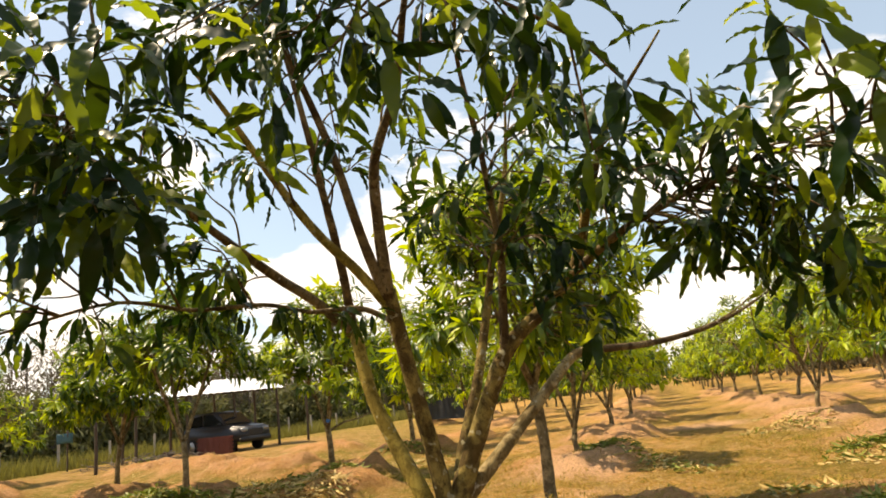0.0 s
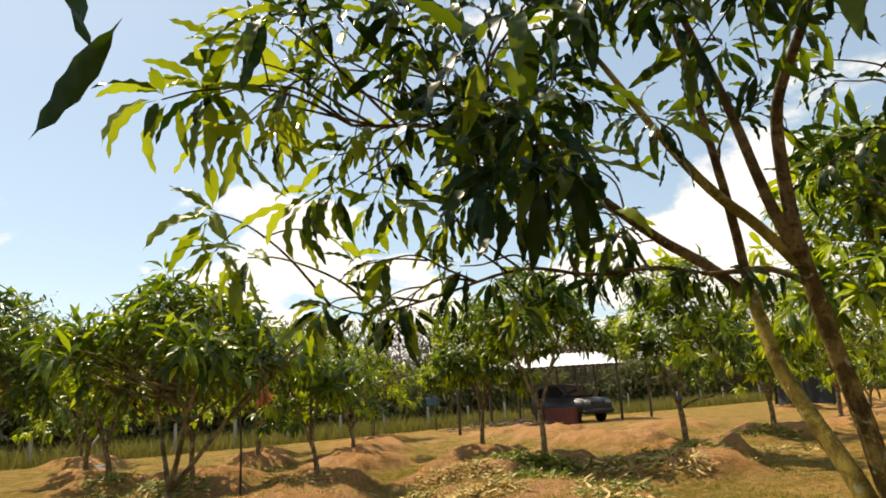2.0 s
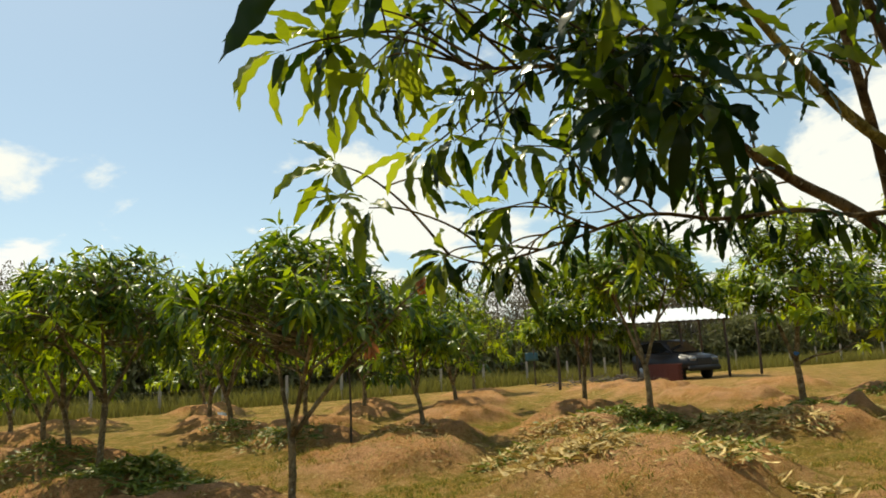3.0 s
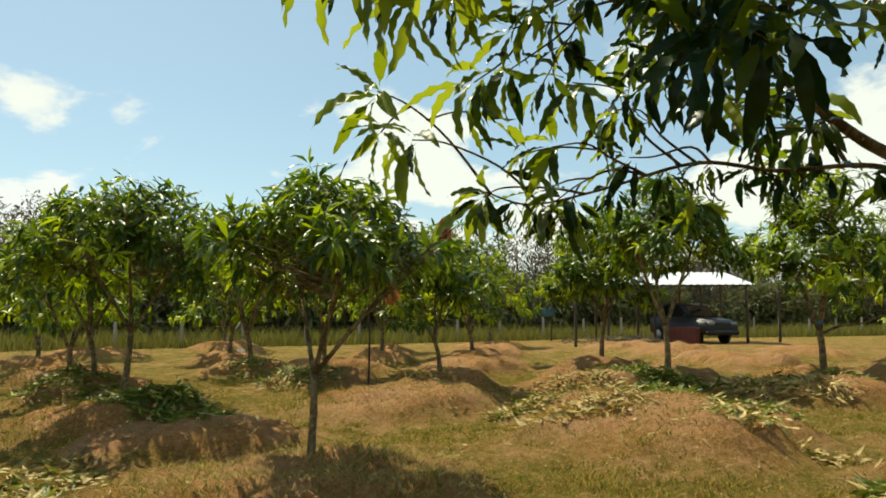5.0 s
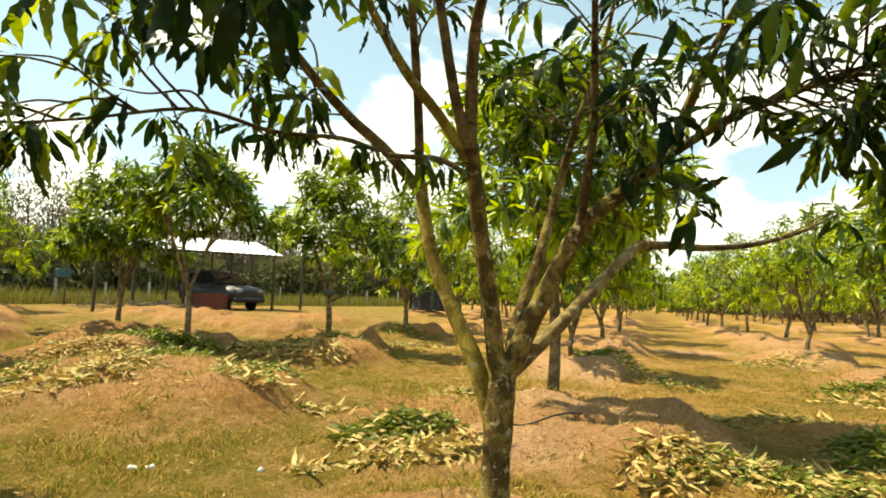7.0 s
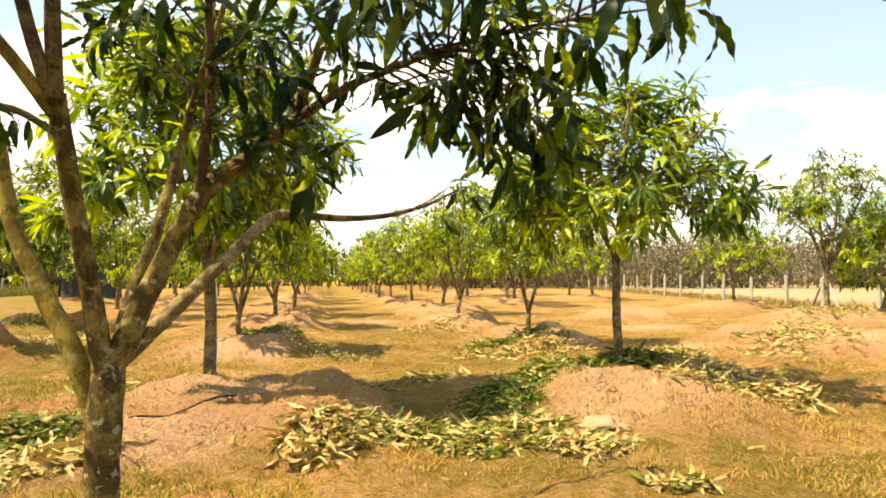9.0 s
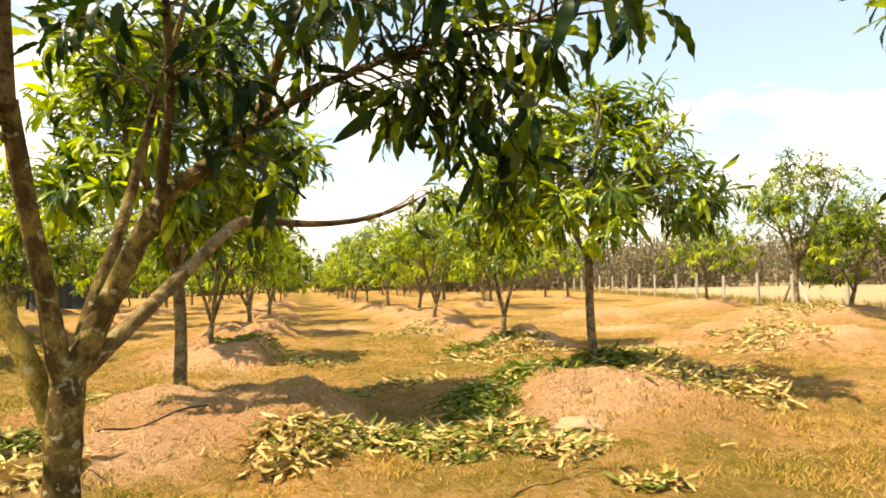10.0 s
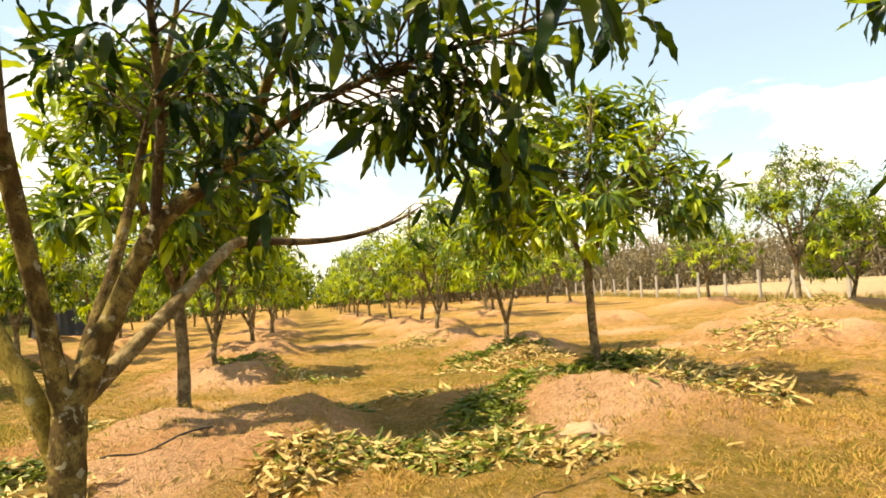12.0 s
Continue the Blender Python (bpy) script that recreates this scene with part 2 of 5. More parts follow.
CONCRETE = plain_material("post_concrete", (0.33, 0.295, 0.245), (0.46, 0.42, 0.36), 0.9, 18, bump=0.4)
WIRE = plain_material("wire", (0.10, 0.09, 0.08), (0.16, 0.14, 0.12), 0.5, 30, 0.7)
ROOF = plain_material("zinc_roof", (0.70, 0.71, 0.72), (0.86, 0.87, 0.88), 0.42, 4, 0.25)
POLE = plain_material("shed_pole", (0.05, 0.035, 0.025), (0.11, 0.08, 0.055), 0.9, 20, bump=0.4)
BODY = plain_material("car_paint", (0.020, 0.021, 0.024), (0.042, 0.042, 0.046), 0.42, 6, 0.3)
GLASS = plain_material("car_glass", (0.012, 0.013, 0.014), (0.02, 0.022, 0.024), 0.08, 4, 0.0, spec=0.6)
TYRE = plain_material("tyre", (0.012, 0.012, 0.012), (0.025, 0.024, 0.022), 0.85, 30)
RIM = plain_material("rim", (0.35, 0.35, 0.36), (0.48, 0.48, 0.49), 0.35, 10, 0.8)
LAMP = plain_material("headlamp", (0.22, 0.23, 0.24), (0.34, 0.35, 0.36), 0.15, 10)
BLACK = plain_material("black_plastic", (0.018, 0.018, 0.018), (0.03, 0.03, 0.03), 0.6, 10)
BRICK = plain_material("red_brick", (0.11, 0.030, 0.024), (0.21, 0.075, 0.055), 0.95, 25, bump=0.3)
TARP = plain_material("grey_tarp", (0.028, 0.027, 0.027), (0.06, 0.058, 0.057), 0.75, 5, bump=0.3)
TEAL = plain_material("teal_sheet", (0.03, 0.09, 0.11), (0.05, 0.13, 0.15), 0.5, 6)
BLUE = plain_material("blue_rag", (0.04, 0.15, 0.42), (0.08, 0.24, 0.55), 0.7, 20)
WHITE = plain_material("white_plastic", (0.74, 0.73, 0.70), (0.82, 0.81, 0.79), 0.5, 14)
PALE_STONE = plain_material("pale_clod", (0.30, 0.19, 0.105), (0.46, 0.315, 0.19), 0.95, 14, bump=0.8)

# ---- mesh helpers ----


def mesh_of(name, verts, tris, mats, smooth=True, index=None):
    """A mesh of triangles from arrays."""
    verts, tris = np.asarray(verts, np.float32), np.asarray(tris, np.int32)
    me = bpy.data.meshes.new(name)
    me.vertices.add(len(verts))
    me.vertices.foreach_set("co", verts.ravel())
    me.loops.add(tris.size)
    me.loops.foreach_set("vertex_index", tris.ravel())
    me.polygons.add(len(tris))
    me.polygons.foreach_set("loop_start", np.arange(0, tris.size, 3, dtype=np.int32))
    me.polygons.foreach_set("use_smooth", np.full(len(tris), smooth))
    for m in mats if isinstance(mats, (list, tuple)) else [mats]:
        me.materials.append(m)
    if index is not None:
        me.polygons.foreach_set("material_index", np.asarray(index, np.int32))
    me.update(calc_edges=True)
    me.validate()
    return me


def part(name, me, parent=None, label="", where=None):
    """Links a mesh (or bmesh with a material set on it) as one object under a thing."""
    ob = new(name, me)
    if parent is not None:
        ob.parent = parent
    if where is not None:
        ob.matrix_basis = where
    return tagged(ob, label)


def thing(name, m, label, category, group="", kind=""):
    ob = new(name)
    ob.matrix_basis = m
    return tagged(ob, label, category, group, kind)


def from_bm(name, bm, mat, smooth=False):
    bmesh.ops.recalc_face_normals(bm, faces=bm.faces)
    me = bpy.data.meshes.new(name)
    bm.to_mesh(me)
    bm.free()
    me.materials.append(mat)
    me.polygons.foreach_set("use_smooth", np.full(len(me.polygons), smooth))
    return me


def box_bm(bm, x0, y0, z0, x1, y1, z1, bevel=0.0):
    r = bmesh.ops.create_cube(bm, size=1)
    bmesh.ops.scale(bm, vec=(x1 - x0, y1 - y0, z1 - z0), verts=r["verts"])
    bmesh.ops.translate(bm, vec=((x0 + x1) / 2, (y0 + y1) / 2, (z0 + z1) / 2), verts=r["verts"])
    if bevel:
        edges = list({e for v in r["verts"] for e in v.link_edges})
        bmesh.ops.bevel(bm, geom=edges, offset=bevel, segments=2, affect="EDGES")
    return bm


def smooth_line(points, steps):
    """Catmull-Rom through points of any width of rows."""
    p = np.asarray(points, float)
    p = np.vstack([2 * p[0] - p[1], p, 2 * p[-1] - p[-2]])
    out = []
    for i in range(1, len(p) - 2):
        for s in np.linspace(0, 1, steps, endpoint=False):
            a, b, c, d = p[i - 1 : i + 3]
            out.append(0.5 * (2 * b + (c - a) * s + (2 * a - 5 * b + 4 * c - d) * s**2 + (3 * b - a - 3 * c + d) * s**3))
    out.append(p[-2])
    return np.array(out)


def tube(points, radii, sides=7, steps=4, knots=0.0, rng=None):
    """Vertices and triangles of a tapering branch."""
    rows = smooth_line(np.c_[np.asarray(points, float), np.asarray(radii, float)], steps)
    line, rad = rows[:, :3], np.maximum(rows[:, 3], 0.0008)
    tang = np.gradient(line, axis=0)
    tang /= np.linalg.norm(tang, axis=1)[:, None] + 1e-9
    ref = np.array([0.31, 0.95, 0.05]) if abs(tang[0][2]) > 0.5 else np.array([0.05, 0.1, 1.0])
    verts = []
    for c, t, r in zip(line, tang, rad):
        u = np.cross(t, ref)
        u /= np.linalg.norm(u) + 1e-9
        v = np.cross(t, u)
        for k in range(sides):
            a = 2 * math.pi * k / sides
            wob = 1 + (rng.uniform(-knots, knots) if knots else 0)
            verts.append(c + (u * math.cos(a) + v * math.sin(a)) * r * wob)
    tris = []
    for i in range(len(line) - 1):
        for k in range(sides):
            a, b = i * sides + k, i * sides + (k + 1) % sides
            tris += [(a, b, b + sides), (a, b + sides, a + sides)]
    n = len(verts)
    verts += [line[0], line[-1]]
    last = (len(line) - 1) * sides
    for k in range(sides):
        tris.append((n, (k + 1) % sides, k))
        tris.append((n + 1, last + k, last + (k + 1) % sides))
    return np.array(verts), np.array(tris)


def joined(pieces):
    """Several vertex and triangle arrays as one."""
    vs, ts, off = [], [], 0
    for v, t in pieces:
        vs.append(v)
        ts.append(np.asarray(t) + off)
        off += len(v)
    return np.vstack(vs), np.vstack(ts)


def leaf_shape(arch, wave, rows=4, width=0.15, stalk=0.0, twist=0.0):
    """A lance-shaped leaf along +x, about one long: a thin stalk, raised wavy edges, a sunk midrib, a blade that arches down and twists."""
    ss = [0.0] + ([stalk] if stalk else []) + [stalk + (1 - stalk) * (k + 0.75) / (rows + 0.6) for k in range(rows)] + [1.0]
    x = z = last = 0.0
    verts = [(0.0, 0.0, 0.0)]
    for i, s in enumerate(ss[1:], 1):
        a = -arch * (s + last) / 2
        x, z, last = x + (s - last) * math.cos(a), z + (s - last) * math.sin(a), s
        if i == len(ss) - 1:
            verts.append((x, 0.0, z))
            break
        u = max(0.0, (s - stalk) / (1 - stalk))
        w = max(0.010, width * math.sin(math.pi * u**0.80) ** 0.85)
        ripple = wave * (1 if i % 2 else -1) if u > 0.05 else 0
        lean = twist * s
        for k in (1, 0, -1):
            across, up = k * w, (abs(k) * 0.28 * w + k * ripple)
            verts.append((x + up * math.sin(-a), across * math.cos(lean) - up * math.sin(lean), z + across * math.sin(lean) + up * math.cos(lean)))
    tip, count = len(verts) - 1, (len(verts) - 2) // 3
    tris = [(0, 2, 1), (0, 3, 2)]
    for i in range(count - 1):
        a = 1 + 3 * i
        tris += [(a, a + 1, a + 4), (a, a + 4, a + 3), (a + 1, a + 2, a + 5), (a + 1, a + 5, a + 4)]
    a = 1 + 3 * (count - 1)
    tris += [(a, a + 1, tip), (a + 1, a + 2, tip)]
    return np.array(verts), np.array(tris)


FINE_LEAVES = [leaf_shape(b, w, 8, d, 0.12, t) for b, w, d, t in ((0.6, 0.016, 0.104, 0.3), (0.9, 0.018, 0.094, -0.5), (1.2, 0.015, 0.108, 0.2), (0.35, 0.020, 0.090, 0.8), (1.0, 0.020, 0.102, -0.9), (1.5, 0.016, 0.106, 0.3))]
CROWN_LEAVES = [leaf_shape(b, w, 4, d, 0.08, t) for b, w, d, t in ((0.5, 0.016, 0.106, 0.3), (0.9, 0.016, 0.096, -0.4), (1.3, 0.012, 0.110, 0.2), (0.2, 0.018, 0.094, 0.7))]
MIDDLE_LEAVES = [leaf_shape(b, w, 3, 0.122, 0.0, t) for b, w, t in ((0.35, 0.02, 0.3), (0.7, 0.02, -0.3), (1.1, 0.01, 0.1))]
ROUGH_LEAVES = [leaf_shape(b, 0.0, 2, 0.14) for b in (0.3, 0.6, 0.95)]
LITTER_LEAVES = [leaf_shape(b, w, 3, d) for b, w, d in ((-0.45, 0.02, 0.080), (0.6, 0.03, 0.068), (0.15, 0.04, 0.088), (1.1, 0.02, 0.072))]


def leaf_frames(axis, rng, count, droop, spread=(0.45, 1.45)):
    """Directions and turns of the leaves of one shoot: a whorl round its axis that hangs."""
    axis = np.asarray(axis, float) / (np.linalg.norm(axis) + 1e-9)
    u = np.cross(axis, (0.2, 0.1, 1.0))
    u /= np.linalg.norm(u) + 1e-9
    v = np.cross(axis, u)
    out = []
    start = rng.uniform(0, 6.28)
    for k in range(count):
        phi = start + k * 2.4 + rng.normal(0, 0.25)
        th = spread[0] + (spread[1] - spread[0]) * (k + rng.uniform(0, 1)) / count
        d = axis * math.cos(th) + (u * math.cos(phi) + v * math.sin(phi)) * math.sin(th)
        d = d + np.array([0, 0, -1.0]) * droop * rng.uniform(0.5, 1.5)
        d /= np.linalg.norm(d) + 1e-9
        up = np.array([0, 0, 1.0]) + rng.normal(0, 0.35, 3) + 0.4 * axis
        side = np.cross(up, d)
        side /= np.linalg.norm(side) + 1e-9
        out.append(np.stack([d, side, np.cross(d, side)], 1))
    return out


def leaf_mesh_arrays(leaves, shapes):
    """Leaves (place, turn, length, shape number) as one set of arrays."""
    vs, ts, off = [], [], 0
    for p, m, size, k in leaves:
        v, t = shapes[k % len(shapes)]
        vs.append((v * size) @ m.T + p)
        ts.append(t + off)
        off += len(v)
    return np.vstack(vs), np.vstack(ts)


def shoot(leaves, tip, axis, rng, count, length, droop, back=0.10):
    """Puts the leaves of one shoot on the list: most at its tip, some behind it."""
    axis = np.asarray(axis, float) / (np.linalg.norm(axis) + 1e-9)
    for m in leaf_frames(axis, rng, count, droop):
        p = np.asarray(tip) - axis * back * rng.uniform(0, 1) ** 1.6 + m[:, 0] * 0.015
        leaves.append((p, m, length * rng.uniform(0.65, 1.2), int(rng.integers(0, 100))))


# ---- the lie of the land ----
ROW = np.array([0.296, 0.955])       # the way the planted rows run
ACROSS = np.array([0.955, -0.296])


def lattice(across, along):
    q = ACROSS * across + ROW * along
    return float(q[0]), float(q[1])


# planted trees: place, height, crown radius, seed, height of the fork
TREES = {
    "e": (-4.56, 3.82, 2.2, 1.12, 11, 0.64),
    "f": (-7.95, 4.17, 2.45, 1.45, 12, 0.75),
    "g": (-11.1, 5.44, 2.7, 1.6, 13, 0.7),
    "h": (-9.8, 9.05, 2.9, 1.15, 14, 0.7),
    "c": (-7.65, 9.7, 2.6, 1.05, 15, 0.5),
    "b": (-4.5, 12.25, 3.4, 1.3, 16, 0.78),
    "d": (-6.7, 14.5, 3.2, 1.45, 17, 0.8),
    "a": (-2.33, 14.3, 3.7, 1.5, 18, 0.72),
    "n": (-0.9, 19.3, 3.9, 1.7, 19, 0.6),
    "rb": (0.95, 7.0, 3.55, 1.52, 20, 1.15),
    "rf": (2.15, 11.8, 3.0, 1.25, 21, 0.4),
    "ra": (5.18, 6.15, 3.15, 1.60, 22, 1.15),
    "rc": (7.0, 10.55, 3.2, 1.35, 23, 0.35),
    "re": (8.0, 14.97, 3.1, 1.30, 24, 0.35),
    "rd": (17.4, 11.7, 4.2, 1.85, 25, 0.95),
    "rs": (19.6, 11.5, 3.7, 1.6, 26, 0.4),
    "near": (4.6, 0.7, 3.4, 1.30, 27, 1.2),
}
MAIN = (-0.02, 3.06)

MOUNDS = [(x, y, 0.31, 1.25) for x, y, *_ in TREES.values()]
MOUNDS[0] = (-4.45, 3.65, 0.17, 1.35)
MOUNDS[9] = (0.8, 6.3, 0.33, 1.7)
MOUNDS[11] = (4.8, 5.6, 0.31, 1.65)
MOUNDS[14] = (16.2, 11.0, 0.36, 1.9)
MOUNDS[15] = (19.6, 11.5, 0.25, 1.2)
MOUNDS += [(*MAIN, 0.24, 1.2)]
# mounds with no tree of their own
MOUNDS += [(-3.0, 7.4, 0.44, 1.75), (-6.6, 7.5, 0.30, 1.5), (-6.5, 4.0, 0.26, 1.15), (-5.4, 11.2, 0.30, 1.4), (-2.3, 11.9, 0.30, 1.4), (10.4, 7.2, 0.30, 1.6), (-7.2, 20.6, 0.34, 1.5), (-11.6, 17.6, 0.32, 1.4), (-4.2, 17.8, 0.32, 1.4), (-9.3, 13.2, 0.30, 1.3), (-9.2, 22.0, 0.25, 1.3), (-4.0, 23.0, 0.28, 1.4)]
for across, along in ((8.1, 11.6), (8.2, 18.0), (13.0, 21.5), (-1.3, 17.0), (3.4, 21.5), (-10.4, 16.0), (-14.6, 7.2)):
    MOUNDS.append((*lattice(across, along), 0.30, 1.3))

FAR_TREES = []
picker = random.Random(5)
for across, along0, along1 in ((-1.3, 17.0, 75), (3.4, 21.4, 80), (8.0, 26.5, 80), (13.0, 31.5, 80), (-6.3, 22.0, 74), (-10.8, 34.0, 74), (15.2, 23.4, 24)):
    along = along0
    while along < along1:
        FAR_TREES.append((*lattice(across + picker.uniform(-0.45, 0.45), along + picker.uniform(-0.9, 0.9)), picker.uniform(0.88, 1.12)))
        along += 4.8
for across, along in ((-15.2, 2.0), (-20.0, 2.0), (-18.4, 6.2), (-15.9, 5.8), (-17.3, 10.2), (-14.7, 11.4), (-21.5, 12.8), (-25.0, 4.0),
                      (-25.5, 8.5), (-20.5, 17.0), (-6.0, -2.6), (3.2, -2.2), (8.0, 1.8), (-10.6, -2.6), (13.0, 2.0), (13.0, 6.5)):
    FAR_TREES.append((*lattice(across, along), picker.uniform(0.85, 1.05)))
for x, y, _ in FAR_TREES:
    if y < 45:
        MOUNDS.append((x, y, picker.uniform(0.22, 0.36), picker.uniform(1.0, 1.45)))
MOUND_ARRAY = np.array(MOUNDS)


lump_rng = random.Random(17)
LUMPS = []
for k in range(16):
    size, way = 0.34 * 1.12**k, lump_rng.uniform(0, 6.283)
    LUMPS.append((6.283 / size * math.cos(way), 6.283 / size * math.sin(way), lump_rng.uniform(0, 6.283), 0.014 * size**0.55))


def land(x, y, detail=True):
    """Height of the ground, and how much bare soil shows, for arrays of places."""
    x, y = np.asarray(x, float), np.asarray(y, float)
    z, soil = np.zeros_like(x), np.zeros_like(x)
    for i, (mx, my, h, r) in enumerate(MOUND_ARRAY):
        a = 0.9 * i
        dx, dy = x - mx, y - my
        ang = np.arctan2(dy, dx)
        d = np.hypot(dx, dy) / (r * (1 + 0.12 * np.sin(2 * ang + a) + 0.07 * np.sin(5 * ang + 2.3 * a) + 0.03 * np.sin(11 * ang + 3.1 * a)))
        # the side turned from the sun is the steep one, where the soil was thrown up
        steep = 4.2 + 5.5 * np.clip(np.cos(ang + 0.25), 0, 1) ** 1.4
        s = 1 / (1 + np.minimum(d / 0.82, 6) ** steep)
        h = h * (1.2 if mx < 0 and h < 0.4 else 1.0)
        z = np.maximum(z, h * s) + 0.02 * np.minimum(z, h * s)
        soil = np.maximum(soil, np.clip(s * 1.25 - 0.08, 0, 1))
    pad = 0.9 / (1 + (np.hypot(x + 9.0, (y - 29.5) * 0.8) / 7.5) ** 4)
    z = z + 0.29 * pad
    soil = np.maximum(soil, 0.34 * pad)
    if detail:
        near = 1.1 / (1 + (np.hypot(x, y - 6) / 32) ** 4)
        z = z + near * (0.35 + 0.65 * soil) * sum(a * np.sin(fx * x + fy * y + ph + 0.8 * np.sin(fy * x * 0.6 - fx * y * 0.5)) for fx, fy, ph, a in LUMPS)
    return z, soil


def land_z(x, y):
    return float(land(np.array([x]), np.array([y]))[0][0])


def graded(centre, half, step, far):
    """Fine steps round the centre, ever longer ones out to the horizon."""
    inner = np.arange(-half, half + step / 2, step)
    out, w = [], step
    while (out[-1] if out else half) < far:
        w *= 1.11
        out.append((out[-1] if out else half) + w)
    out = np.array(out)
    return np.concatenate([-out[::-1], inner, out]) + centre


# patches of freshly dug pale soil
PALE_SPOTS = ((3.75, 4.75, 0.42, 0.30), (4.5, 4.85, 0.85, 0.42), (0.9, 6.4, 0.95, 0.55), (0.2, 5.2, 0.7, 0.35), (1.6, 8.8, 0.8, 0.6), (1.9, 11.0, 0.9, 0.7), (6.8, 9.8, 0.8, 0.5),
              (8.7, 8.6, 0.8, 0.5), (7.2, 14.2, 0.9, 0.6), (10.6, 7.0, 1.0, 0.6), (16.2, 10.6, 1.3, 0.8), (6.4, 17.5, 1.2, 0.9), (11.8, 12.4, 1.2, 0.7))


def build_ground():
    xs, ys = graded(0.5, 13, 0.11, 2500), graded(8.5, 8.5, 0.11, 2500)
    gx, gy = np.meshgrid(xs, ys)
    z, soil = land(gx, gy)
    rough = np.random.default_rng(3).normal(0, 0.013, z.shape) * (np.hypot(gx, gy - 8) < 18)
    verts = np.stack([gx, gy, z + rough], -1).reshape(-1, 3)
    w, h = len(xs), len(ys)
    i = (np.arange(h - 1)[:, None] * w + np.arange(w - 1)).ravel()
    tris = np.vstack([np.c_[i, i + 1, i + w + 1], np.c_[i, i + w + 1, i + w]])
    me = mesh_of("ground", verts, tris, SOIL)
    a = me.attributes.new("soil", "FLOAT", "POINT")
    a.data.foreach_set("value", soil.ravel().astype(np.float32))
    over = (gx - 24.4) * 0.89 - (gy - 18.0) * 0.45
    a = me.attributes.new("green", "FLOAT", "POINT")
    a.data.foreach_set("value", np.clip((1.5 - gx) / 3.0, 0.04 + 0.36 * np.exp(-((gx - 2.3 - 0.3 * gy) / 2.3) ** 2), 1).ravel().astype(np.float32))
    a = me.attributes.new("field", "FLOAT", "POINT")
    a.data.foreach_set("value", np.clip(over / 4 - 0.2, 0, 1).ravel().astype(np.float32))
    a = me.attributes.new("pale", "FLOAT", "POINT")
    pale = sum(np.exp(-(((gx - px) / rx) ** 2 + ((gy - py) / ry) ** 2) ** 1.5) for px, py, rx, ry in PALE_SPOTS)
    pale = pale + 0.55 * np.clip(soil * 1.3 - 0.2, 0, 1) * np.clip((gx - 0.5) / 2, 0, 1)
    a.data.foreach_set("value", np.clip(pale, 0, 1).ravel().astype(np.float32))
    tagged(new("ground", me), "dry orchard floor of tan grass and mounded orange soil", "ground", kind="structure")


build_ground()

# ---- the tree beside which the camera moves ----


